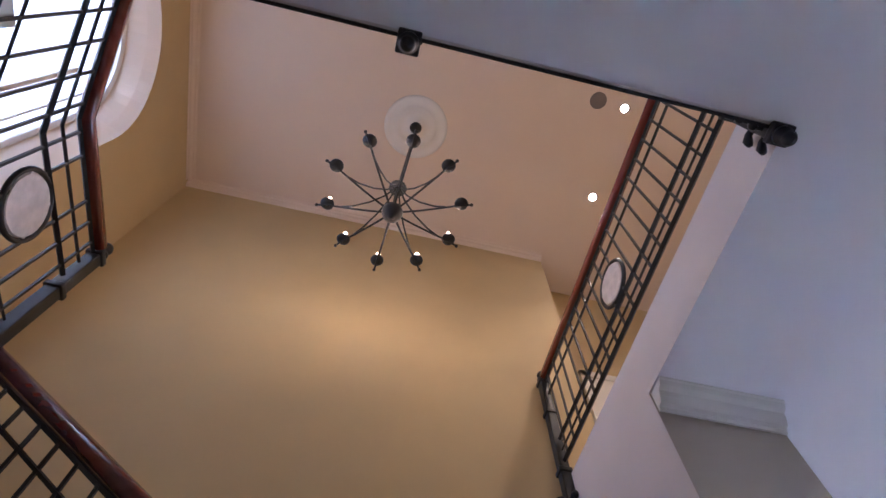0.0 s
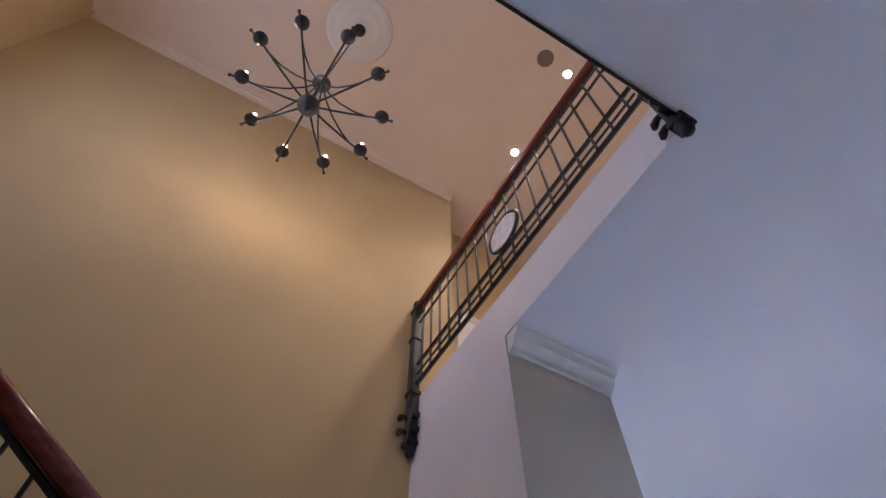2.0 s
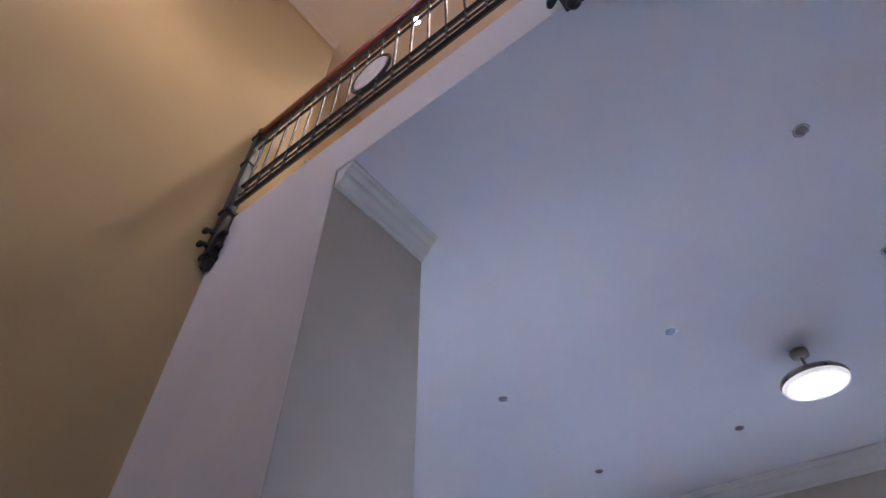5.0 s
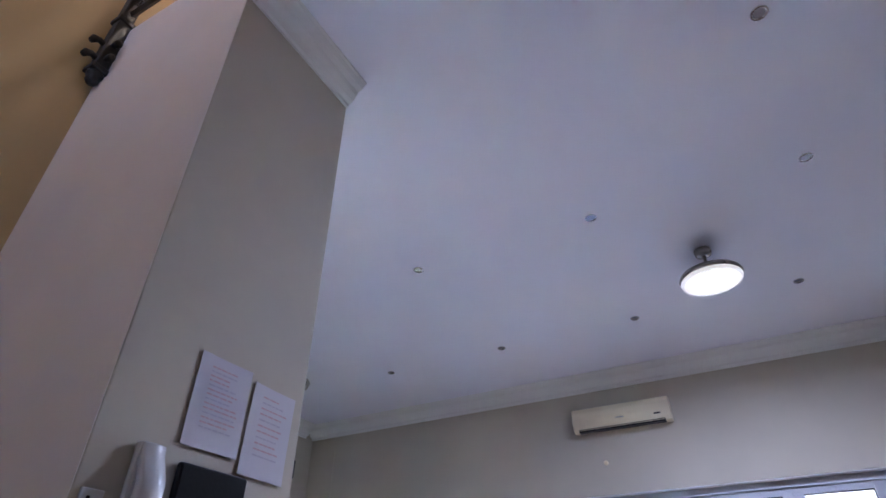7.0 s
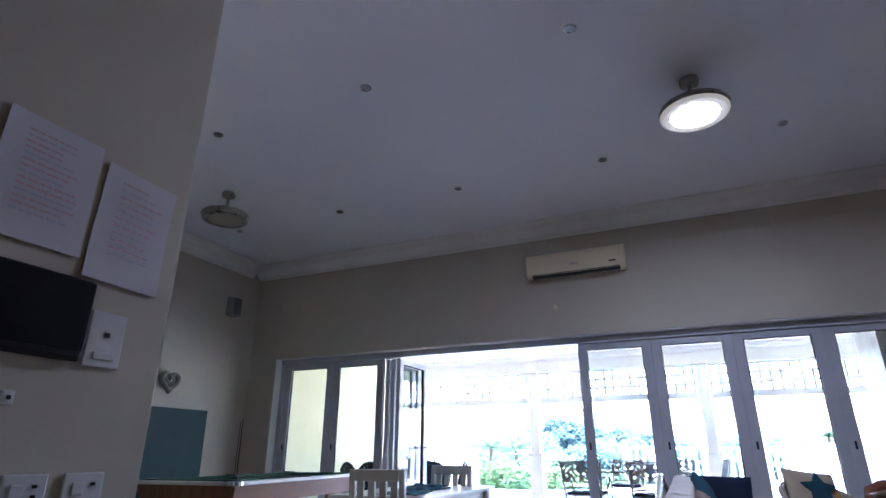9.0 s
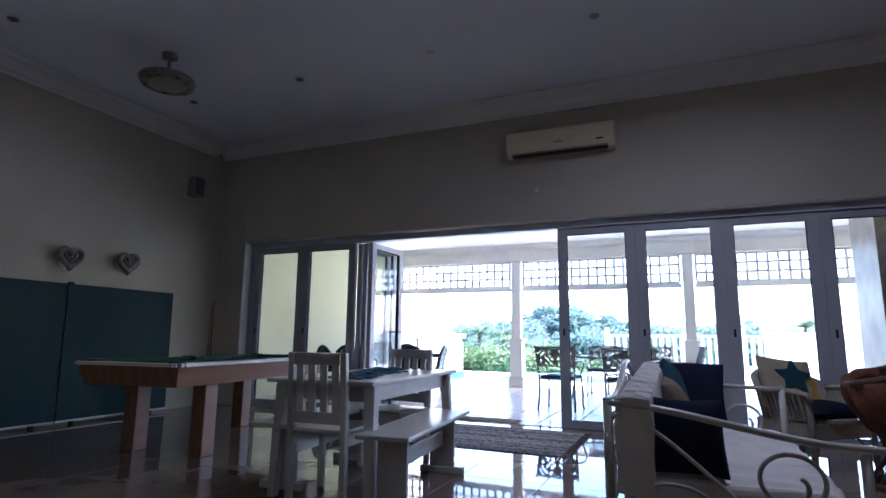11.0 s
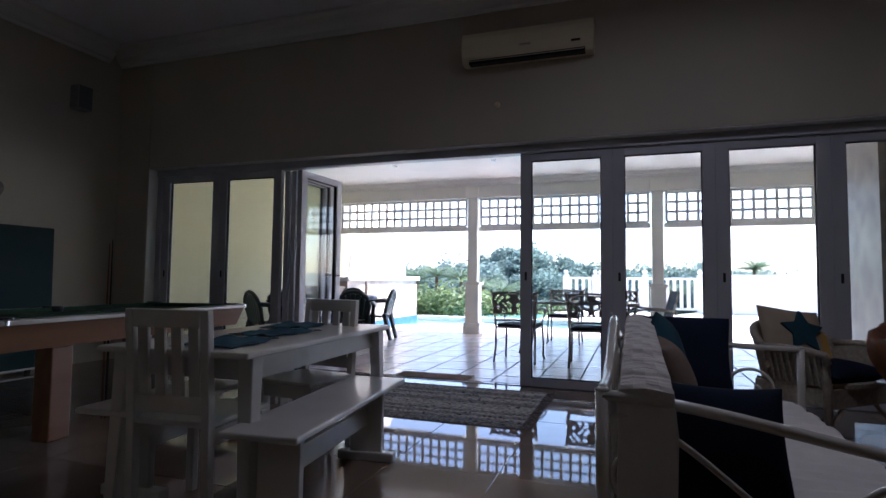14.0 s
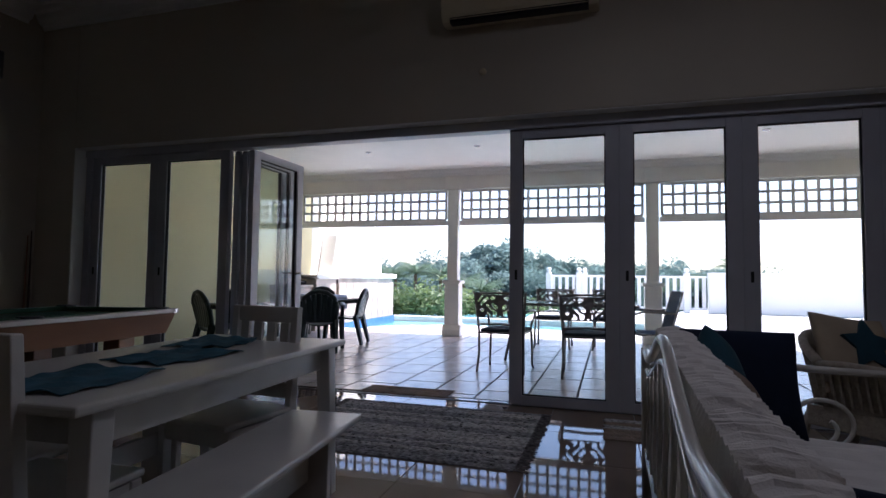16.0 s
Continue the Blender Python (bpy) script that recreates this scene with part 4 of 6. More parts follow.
# ---------------------------------------------------------------- dining set
dt = thing("dining_table", pose(6.285, 3.355, 0, 0, 0, 2.8), "white painted wooden dining table with tapered legs", "dining table")
part("tabletop", Shape().box(-0.75, -0.375, 0.69, 0.75, 0.375, 0.717), M_WHITEWOOD, dt, bevel=0.008)
for y in (-0.295, 0.295):
    part("apron", Shape().box(-0.62, y - 0.011, 0.586, 0.62, y + 0.011, 0.689), M_WHITEWOOD, dt, bevel=0.003)
for x in (-0.62, 0.62):
    part("apron", Shape().box(x - 0.011, -0.283, 0.586, x + 0.011, 0.283, 0.688), M_WHITEWOOD, dt, bevel=0.003)
for sx in (-1, 1):
    for sy in (-1, 1):
        bm = Shape()
        x, y = sx * 0.645, sy * 0.315
        top = [(x - 0.036, y - 0.036, 0.688), (x + 0.036, y - 0.036, 0.688), (x + 0.036, y + 0.036, 0.688), (x - 0.036, y + 0.036, 0.688)]
        ox, oy = sx * 0.03, sy * 0.02
        bot = [(x + ox - 0.026, y + oy - 0.026, 0), (x + ox + 0.026, y + oy - 0.026, 0), (x + ox + 0.026, y + oy + 0.026, 0), (x + ox - 0.026, y + oy + 0.026, 0)]
        bm.add(top + bot, [(0, 1, 2, 3), (7, 6, 5, 4), (0, 4, 5, 1), (1, 5, 6, 2), (2, 6, 7, 3), (3, 7, 4, 0)])
        part("leg", bm, M_WHITEWOOD, dt, bevel=0.005)


def bench(m, label):
    d = thing("dining_bench", m, label, "bench", "benches beside the dining table")
    part("seat", Shape().box(-0.65, -0.165, 0.405, 0.65, 0.165, 0.432), M_WHITEWOOD, d, bevel=0.008)
    for x in (-0.47, 0.47):
        part("side_panel", Shape().prism([(-0.095, 0.404), (0.095, 0.404), (0.092, 0.05), (-0.092, 0.05)], x - 0.018, x + 0.018, 0), M_WHITEWOOD, d, bevel=0.004)
        part("foot", Shape().box(x - 0.03, -0.165, 0.0, x + 0.03, 0.165, 0.05), M_WHITEWOOD, d, bevel=0.008)
    part("stretcher", Shape().box(-0.453, -0.012, 0.20, 0.453, 0.012, 0.30), M_WHITEWOOD, d, bevel=0.004)
    return d


bench(pose(6.135, 2.905, 0, 0, 0, 5.5), "white painted wooden trestle bench beside the table")
bench(pose(6.22, 3.74, 0, 0, 0, 4.0), "white painted wooden trestle bench beside the table")


def dining_chair(m, label):
    """Backrest at -x, seat towards +x."""
    d = thing("dining_chair", m, label, "dining chair", "chairs at the dining table")
    part("seat", Shape().box(-0.20, -0.20, 0.405, 0.21, 0.20, 0.43), M_WHITEWOOD, d, bevel=0.008)
    for y in (-0.182, 0.182):
        part("back_post", Shape().prism([(-0.205, 0), (-0.165, 0), (-0.170, 0.44), (-0.205, 0.88), (-0.24, 0.88), (-0.212, 0.44)], y - 0.019, y + 0.019, 1), M_WHITEWOOD, d, bevel=0.004)
        part("front_leg", Shape().box(0.155, y - 0.019, 0, 0.195, y + 0.019, 0.404), M_WHITEWOOD, d, bevel=0.004)
        part("side_rail", Shape().box(-0.17, y - 0.010, 0.33, 0.155, y + 0.010, 0.40), M_WHITEWOOD, d)
    part("top_rail", Shape().box(-0.238, -0.163, 0.805, -0.205, 0.163, 0.88, pose(0, 0, 0)), M_WHITEWOOD, d, bevel=0.006)
    part("lower_rail", Shape().box(-0.212, -0.163, 0.46, -0.182, 0.163, 0.53), M_WHITEWOOD, d, bevel=0.004)
    part("front_rail", Shape().box(0.165, -0.163, 0.33, 0.185, 0.163, 0.40), M_WHITEWOOD, d)
    for i in range(4):
        y = -0.123 + 0.082 * i
        part("slat", Shape().prism([(-0.205, 0.53), (-0.188, 0.53), (-0.208, 0.805), (-0.225, 0.805)], y - 0.024, y + 0.024, 1), M_WHITEWOOD, d)
    return d


dining_chair(pose(5.745, 3.33, 0, 0, 0, 4), "white painted slat-back dining chair at the table end")
dining_chair(pose(6.66, 3.385, 0, 0, 0, 172), "white painted slat-back dining chair at the table end")


def placemat(m, label):
    d = thing("placemat", m, label, "placemat", "placemats on the table")
    random.seed(3)
    part("cloth", Shape().sheet(lambda u, v: ((u - 0.5) * 0.40 + 0.012 * math.sin(9 * v), (v - 0.5) * 0.29 + 0.012 * math.sin(8 * u + 1), 0.004 + 0.011 * math.sin(9 * u + 6 * v) ** 2 * math.sin(5 * u - 7 * v) ** 2), 22, 16, (0, 0, 0.003)), M_PLACEMAT, d)
    return d


for x, y, r in ((5.80, 3.24, 9), (6.28, 3.33, -5), (6.70, 3.49, 14)):
    placemat(pose(x, y, 0.719, 0, 0, r), "crumpled teal cloth placemat on the white table")

# ---------------------------------------------------------------- daybed
db = thing("daybed", pose(5.40, 1.61, 0), "cream metal daybed with scrollwork and white mattress", "daybed")
LB, DB = 1.94, 0.965
for x in (0, LB):
    part("post", Shape().tube([(x, 0, 0), (x, 0, 0.705)], 0.02, 10), M_WHITEMETAL, db, smooth=True)
    part("post", Shape().tube([(x, -DB, 0), (x, -DB, 0.655 if x else 0.545)], 0.02, 10), M_WHITEMETAL, db, smooth=True)
    part("post_cap", Shape().lathe([(0, 0.0), (0.021, 0.0), (0.021, 0.006), (0.014, 0.010), (0, 0.011)], (x, 0, 0.703), 12), M_WHITEMETAL, db, smooth=True)
    if x:
        part("post_cap", Shape().lathe([(0, 0.0), (0.021, 0.0), (0.021, 0.006), (0.014, 0.010), (0, 0.011)], (x, -DB, 0.653), 12), M_WHITEMETAL, db, smooth=True)
    rail = [(x, -DB * t, (0.69 if x == 0 else 0.675) - (0.125 if x == 0 else 0.03) * (3 * t * t - 2 * t ** 3)) for t in [i / 16 for i in range(17)]] + ([(x, -DB - 0.06, 0.563), (x, -DB - 0.14, 0.560), (x, -DB - 0.17, 0.548)] if x == 0 else [])
    part("arm_rail", Shape().tube(rail, 0.021, 10, flat=0.75), M_WHITEMETAL, db, smooth=True)
    part("end_rail", Shape().tube([(x, 0, 0.22), (x, -DB, 0.22)], 0.014, 8), M_WHITEMETAL, db)
    spiral = [(x, -0.71 - (0.118 - 0.0002 * i - 0.075 * max(0, i - 26) / 12) * math.cos(0.2 * i - 0.9), 0.42 + (0.105 - 0.0002 * i - 0.065 * max(0, i - 26) / 12) * math.sin(0.2 * i - 0.9)) for i in range(39)]
    part("scroll", Shape().tube(spiral, 0.010, 6), M_WHITEMETAL, db, smooth=True)
    sweep = [(x, -0.02 - 0.10 * t - 0.45 * t * t, 0.62 + 0.06 * math.sin(t * 3) - 0.36 * t * t) for t in [i / 14 for i in range(15)]]
    part("scroll", Shape().tube(sweep, 0.010, 6), M_WHITEMETAL, db, smooth=True)
    ring = [(x, -0.10 + 0.075 * math.cos(t), 0.47 + 0.075 * math.sin(t)) for t in [-1.6 + 3.4 * i / 14 for i in range(15)]]
    part("scroll", Shape().tube(ring, 0.008, 6), M_WHITEMETAL, db, smooth=True)
    low = [(x, -0.26 + 0.17 * math.cos(t), 0.26 + 0.10 * math.sin(t)) for t in [math.pi * i / 14 for i in range(15)]]
    part("scroll", Shape().tube(low, 0.009, 6), M_WHITEMETAL, db, smooth=True)


def crest(t):
    return 0.70 + 0.14 * math.exp(-((t - 0.53) / 0.20) ** 2) - 0.018 * math.exp(-((abs(t - 0.53) - 0.36) / 0.08) ** 2)


part("back_rail", Shape().tube([(LB * t, 0.0, crest(t)) for t in [i / 40 for i in range(41)]], 0.017, 8), M_WHITEMETAL, db, smooth=True)
part("back_rail", Shape().tube([(0, 0, 0.24), (LB, 0, 0.24)], 0.014, 8), M_WHITEMETAL, db)
part("back_rail", Shape().tube([(LB * t, 0.0, crest(t) - 0.07) for t in [i / 40 for i in range(2, 39)]], 0.009, 6), M_WHITEMETAL, db, smooth=True)
for i in range(9):
    x = LB * (i + 1) / 10
    z1 = crest((i + 1) / 10) - 0.07
    path = [(x + 0.05 * math.sin(2 * math.pi * t), 0.0, 0.24 + (z1 - 0.24) * t) for t in [k / 14 for k in range(15)]]
    part("back_scroll", Shape().tube(path, 0.008, 6), M_WHITEMETAL, db, smooth=True)
part("side_rail", Shape().box(0.02, -DB - 0.012, 0.12, LB - 0.02, -DB + 0.012, 0.18), M_WHITEMETAL, db, bevel=0.004)
part("base", Shape().box(0.02, -DB + 0.014, 0.115, LB - 0.02, -0.03, 0.145), M_WHITEMETAL, db)


def soft(fn, wx, wy, wz, n=10, hard=3.2, pull=0.0):
    """A pillow-like closed shape, shaped by fn(x, y, z) in -1..1."""
    s = Shape()
    for side in (1, -1):
        def f(u, v, side=side):
            a, b = math.sin(math.pi / 2 * (2 * u - 1)), math.sin(math.pi / 2 * (2 * v - 1))
            e = (1 - abs(a) ** hard) * (1 - abs(b) ** hard)
            k = 1 + pull * (a * b) ** 2
            return fn(a * wx * (1 - 0.05 * b * b) * k, b * wy * (1 - 0.05 * a * a) * k, side * wz * max(0.0, e) ** 0.45)
        s.sheet(f, n, n)
    return s


def ruffle(x, y, z):
    k = 0.008 * math.sin(x * 55 + 2 * math.sin(x * 13)) + 0.006 * math.sin(x * 23 + y * 9)
    return (x, y, z + (k if z > 0 else 0))


mt = tagged(part("mattress", soft(lambda x, y, z: ruffle(x, y, z), 0.945, 0.455, 0.115, 60, 40), M_LINEN), "white linen covered daybed mattress", "mattress")
mt.matrix_basis = pose(5.40 + 0.97, 1.125, 0.262)
def gathered_slab(l, w, h, n=260):
    """A long upholstered slab along x with gathers across its top."""
    rng = random.Random(12)
    jit = [rng.uniform(-1, 1) for _ in range(n + 1)]
    ring = [(w * a, h * b) for a, b in ((-1, -0.96), (-1, -0.3), (-1, 0.4), (-0.98, 0.86), (-0.9, 0.98), (-0.45, 1.01), (0, 1.02), (0.45, 1.01), (0.9, 0.98), (0.98, 0.86), (1, 0.4), (1, -0.3), (1, -0.96), (0, -1))]
    s = Shape()
    k = len(ring)
    vs = []
    for i in range(n + 1):
        x = -l + 2 * l * i / n
        g = 0.6 * math.sin(i * 1.1 + 2.2 * math.sin(i * 0.23)) + 0.4 * jit[i]
        for y, z in ring:
            top = max(0.0, z / h - 0.55) / 0.45
            lean = 0.012 * math.sin(9 * y / w + i * 0.2)
            side = 0.004 * math.sin(x * 11 + z * 30) * (abs(y) > 0.9 * w)
            rise = 0.045 * (1 + x / l) * max(0.0, z / h)
            vs.append((x + lean * top, y * (1 + 0.007 * g * top) + side, z + 0.0085 * g * top + rise))
    fs = [(i * k + j, i * k + (j + 1) % k, (i + 1) * k + (j + 1) % k, (i + 1) * k + j) for i in range(n) for j in range(k)]
    fs += [tuple(range(k))[::-1], tuple(range(n * k, n * k + k))]
    return s.add(vs, fs)


bo = tagged(part("back_cushion", gathered_slab(0.965, 0.078, 0.21), M_LINEN), "long white gathered back cushion of the daybed", "cushion")
bo.matrix_basis = pose(5.40 + 0.955, 1.494, 0.505)


def cushion(name, m, w, material, label, extra=None, star=False):
    d = thing(name, m, label, "cushion", "cushions")
    rng = random.Random(round(w * 1000) + len(label))
    p1, p2 = rng.uniform(0, 6), rng.uniform(0, 6)
    part("cover", soft(lambda x, y, z: (x * (1 + 0.03 * math.sin(9 * y + p1)), y * (1 + 0.03 * math.sin(9 * x + p2)), z * (1 + 0.06 * math.sin(17 * x + p1) * math.sin(13 * y + p2))), w, w, 0.08, 24, 3.0, 0.11), material, d, smooth=True)
    if star:
        pts = [((0.15 if i % 2 == 0 else 0.08) * math.cos(math.pi * i / 5 + 0.3) + 0.02, (0.15 if i % 2 == 0 else 0.08) * math.sin(math.pi * i / 5 + 0.3) + 0.03) for i in range(10)]
        part("motif", Shape().prism(pts, 0.066, 0.089, 2), M_TEAL, d, "teal star-shaped motif")
        patch = [(0.05, -0.19), (0.20, -0.20), (0.195, 0.02), (0.14, 0.06), (0.06, -0.02)]
        part("patch", Shape().prism(patch, 0.045, 0.066, 2), M_MUSTARD, d, "mustard yellow patch")
    return d


cushion("cushion", pose(5.55, 1.292, 0.545, 70, 0, -92), 0.165, M_NAVY, "navy velvet cushion standing at the daybed end")
cushion("cushion", pose(6.98, 1.345, 0.62, 70, 38, -12), 0.17, M_TEAL, "teal cushion leaning on the daybed back")
cushion("cushion", pose(6.70, 1.335, 0.56, 66, -6, 0), 0.165, M_TAUPE, "brown taupe cushion leaning on the daybed back")
cushion("cushion", pose(7.20, 1.235, 0.60, 0, -70, 4), 0.215, M_NAVY, "navy velvet cushion upright at the daybed end")

# ---------------------------------------------------------------- wicker chairs
def wicker_chair(m, material, label):
    """Armchair that faces -y: curved woven back, open arms on spindles."""
    d = thing("wicker_chair", m, label, "armchair", "wicker armchairs")

    def shell(u, v):
        a = math.pi * (0.10 + 0.80 * u)
        top = 0.60 + 0.13 * math.sin(math.pi * u) ** 0.8
        return ((0.31 + 0.05 * v) * 1.08 * math.cos(a), (0.27 + 0.07 * v) * math.sin(a), 0.36 + (top - 0.36) * v)
    o = part("backrest", Shape().sheet(shell, 26, 10), material, d)
    o.modifiers.new("thick", 'SOLIDIFY').thickness = 0.025
    part("rim", Shape().tube([Vector(shell(i / 28, 1.0)) for i in range(29)], 0.026, 8), material, d, smooth=True)
    for i in range(13):
        u = (i + 0.5) / 13
        part("stake", Shape().tube([Vector(shell(u, v)) * 1.0 + Vector((0, 0.004, 0)) for v in (0, 0.5, 1)], 0.016, 5), material, d)
    part("seat", Shape().prism([(0.33 * math.cos(t), 0.30 * math.sin(t) - 0.02) for t in [2 * math.pi * i / 28 for i in range(28)]], 0.36, 0.40), material, d, bevel=0.01)
    part("apron", Shape().box(-0.30, -0.285, 0.25, 0.30, -0.26, 0.37), material, d, bevel=0.008)
    for sx in (-1, 1):
        e = Vector(shell(0.0 if sx > 0 else 1.0, 0.98))
        part("arm", Shape().tube([e, (sx * 0.385, -0.04, 0.605), (sx * 0.385, -0.20, 0.60), (sx * 0.36, -0.29, 0.585), (sx * 0.34, -0.30, 0.53)], 0.030, 8, flat=0.8), material, d, smooth=True)
        part("arm_post", Shape().tube([(sx * 0.345, -0.285, 0.585), (sx * 0.315, -0.275, 0.40), (sx * 0.33, -0.29, 0.0)], 0.024, 8), material, d, smooth=True)
        side_panel = part("side_panel", Shape().sheet(lambda u, v: (sx * (0.325 + 0.055 * v), 0.10 - 0.37 * u, 0.39 + 0.20 * v), 10, 6), material, d, "woven side panel")
        side_panel.modifiers.new("thick", 'SOLIDIFY').thickness = 0.018
        for i in range(9):
            y = 0.09 - 0.042 * i
            part("stake", Shape().tube([(sx * 0.337, y, 0.39), (sx * 0.392, y, 0.60)], 0.009, 5), material, d)
        part("side_apron", Shape().box(sx * 0.31 - 0.012, -0.26, 0.26, sx * 0.31 + 0.012, 0.20, 0.37), material, d, bevel=0.006)
        part("back_leg", Shape().tube([(sx * 0.24, 0.22, 0.37), (sx * 0.26, 0.26, 0.18), (sx * 0.30, 0.32, 0.0)], 0.022, 8), material, d, smooth=True)
        part("brace", Shape().tube([(sx * 0.315, -0.27, 0.12), (sx * 0.16, -0.27, 0.25)], 0.012, 6), material, d)
    return d


wicker_chair(pose(8.12, 0.37, 0, 0, 0, -48), M_WICKER, "whitewashed wicker armchair with cushions")
cushion("cushion", pose(8.10, 0.50, 0.635, 66, 6, -68), 0.21, M_BEIGE, "beige cushion with teal star motif on the wicker chair", star=True)
cushion("cushion", pose(8.08, 0.335, 0.44, 0, 0, -48), 0.24, M_NAVY, "dark blue seat cushion on the wicker chair")


def bowl(u, v, grow=0.0):
    """Bowl of the covered chair, open to +y; v runs from the base to the rim."""
    a = math.pi * (2 * u - 0.5)
    back = 0.5 - 0.5 * math.sin(a)
    r = 0.19 + 0.19 * math.sin(v * math.pi / 2) + grow
    return (r * math.cos(a), r * math.sin(a), 0.34 + (0.34 + 0.19 * back ** 0.7) * v ** 1.3)


wc = thing("wicker_chair", pose(7.54, -0.17, 0), "brown wicker bowl chair under a rust throw", "armchair", "wicker armchairs")
bw = part("bowl", Shape().sheet(lambda u, v: bowl(u, v), 36, 10), M_WICKERD, wc)
bw.modifiers.new("thick", 'SOLIDIFY').thickness = 0.02
part("rim", Shape().tube([Vector(bowl(i / 36, 1.0)) for i in range(36)], 0.026, 8, closed=True), M_WICKERD, wc, smooth=True)
part("base_ring", Shape().tube([(0.21 * math.cos(t), 0.21 * math.sin(t), 0.34) for t in [math.pi * i / 12 for i in range(24)]], 0.022, 8, closed=True), M_WICKERD, wc, smooth=True)
part("foot_ring", Shape().tube([(0.30 * math.cos(t), 0.30 * math.sin(t), 0.022) for t in [math.pi * i / 12 for i in range(24)]], 0.020, 8, closed=True), M_WICKERD, wc, smooth=True)
for i in range(8):
    t = math.pi * (i + 0.5) / 4
    part("leg", Shape().tube([(0.21 * math.cos(t), 0.21 * math.sin(t), 0.34), (0.18 * math.cos(t), 0.18 * math.sin(t), 0.20), (0.30 * math.cos(t), 0.30 * math.sin(t), 0.02)], 0.016, 6), M_WICKERD, wc, smooth=True)


def drape(u, v):
    t = 0.30 + 0.62 * u
    w = min(v / 0.8, 1.0)
    fold = 0.012 * math.sin(46 * u + 5 * v) + 0.008 * math.sin(23 * u - 7 * v)
    p = Vector(bowl(t, 0.12 + 0.06 * math.sin(9 * u) + 0.9 * w, 0.022 + fold))
    if v > 0.8:
        k = (v - 0.8) / 0.2
        p = Vector((p.x * (1 - 0.22 * k), p.y * (1 - 0.22 * k), p.z + 0.03 * math.sin(math.pi * k) - 0.05 * k))
    return p


th = tagged(part("throw", Shape().sheet(drape, 60, 20), M_THROW, smooth=True), "rust brown woven throw over the bowl chair", "throw blanket")
th.modifiers.new("thick", 'SOLIDIFY').thickness = 0.008
th.matrix_basis = pose(7.54, -0.17, 0)

# ---------------------------------------------------------------- outside: ground, patio, pool
setting("ground", Shape().sheet(lambda u, v: (9.2 + 900 * u ** 3, -600 + 1200 * v, -0.6 - 14 * min(1, max(0, 900 * u ** 3 - 18) / 40)), 40, 24), M_SOIL, "grassy ground falling away beyond the terrace", "ground")
patio = setting("patio", Shape().box(9.20, -3.4, -0.3, 14.80, 7.9, -0.006), M_PGROUT, "covered patio floor of pale tiles", "patio floor")
XQ = 14.11
# terrace round the pool: left strip, far strip, right part
setting("terrace", Shape().prism([(14.8, -9.0), (26.0, -9.0), (26.0, -1.1), (22.6, 0.27), (16.0, 0.27), (15.5, 0.7), (15.6, 1.2), (16.4, 5.0), (15.2, 6.55), (14.8, 6.55)], -0.3, 0.0), M_COPING, "pale paved pool terrace", "terrace")
setting("pool_wall", Shape().prism([(18.15, 8.0), (18.45, 8.0), (18.45, 0.7), (23.2, 0.5), (23.2, 0.3), (22.6, 0.3), (18.15, 0.3)], -1.5, 0.02), M_COPING, "white far edge of the pool", "pool edge")
water = setting("water", Shape().box(14.8, -0.6, -0.16, 23.0, 8.0, -0.11), M_WATER, "pale blue swimming pool water", "water")
setting("pool_floor", Shape().box(14.8, -0.6, -1.5, 23.0, 8.0, -1.4), M_POOLTILE, "blue mosaic pool floor", "pool floor")
setting("pool_tile_band", Shape().box(14.82, 7.02, -0.3, 17.6, 7.042, 0.08), M_POOLTILE, "blue mosaic band along the pool wall", "pool edge")
setting("pool_tile_band", Shape().prism([(22.58, 0.272), (16.02, 0.272), (16.02, 0.298), (22.58, 0.298)], -0.3, 0.004), M_POOLTILE, "blue mosaic band along the pool edge", "pool edge")

# patio roof
setting("ceiling_patio", Shape().box(9.2, -4.0, 2.97, 14.6, 7.9, 3.1), M_TRIM, "white boarded patio ceiling", "ceiling")
setting("roof_patio", Shape().box(9.2, -4.0, 3.1, 15.1, 8.2, 3.3), M_WHITEWALL, "flat patio roof", "roof")
setting("beam_patio", Shape().box(XQ - 0.12, -4.0, 2.62, XQ + 0.12, 7.58, 2.97), M_WHITEWALL, "cream plastered beam over the patio posts", "beam", bevel=0.01)
cornice("cornice_patio", XQ - 0.121, -4.0, XQ - 0.121, 7.58, -1, 0, 2.968, 0.7)
for x, y in ((12.33, 5.37), (12.33, 3.63), (12.33, 1.75), (12.4, -0.15)):
    downlight("downlight", x, y, 2.97, False, "small round downlight in the patio ceiling", "patio downlights")

# posts and lattice
def patio_post(y):
    d = thing("patio_post", pose(XQ, y, 0), "cream square patio post on a moulded pedestal", "post", "patio posts")
    part("base", Shape().prism([(-0.165, 0), (0.165, 0), (0.165, 0.12), (0.135, 0.20), (-0.135, 0.20), (-0.165, 0.12)], -0.165, 0.165, 1), M_WHITEWALL, d, bevel=0.01)
    part("pedestal", Shape().box(-0.13, -0.13, 0.20, 0.13, 0.13, 0.93), M_WHITEWALL, d, bevel=0.008)
    part("cap", Shape().box(-0.165, -0.165, 0.93, 0.165, 0.165, 0.99), M_WHITEWALL, d, bevel=0.015)
    part("shaft", Shape().box(-0.095, -0.095, 0.99, 0.095, 0.095, 2.70), M_WHITEWALL, d, bevel=0.008)
    part("capital", Shape().box(-0.15, -0.15, 2.86, 0.15, 0.15, 2.965), M_WHITEWALL, d, bevel=0.02)
    part("capital", Shape().box(-0.135, -0.135, 2.62, 0.135, 0.135, 2.86), M_WHITEWALL, d, bevel=0.01)
    return d


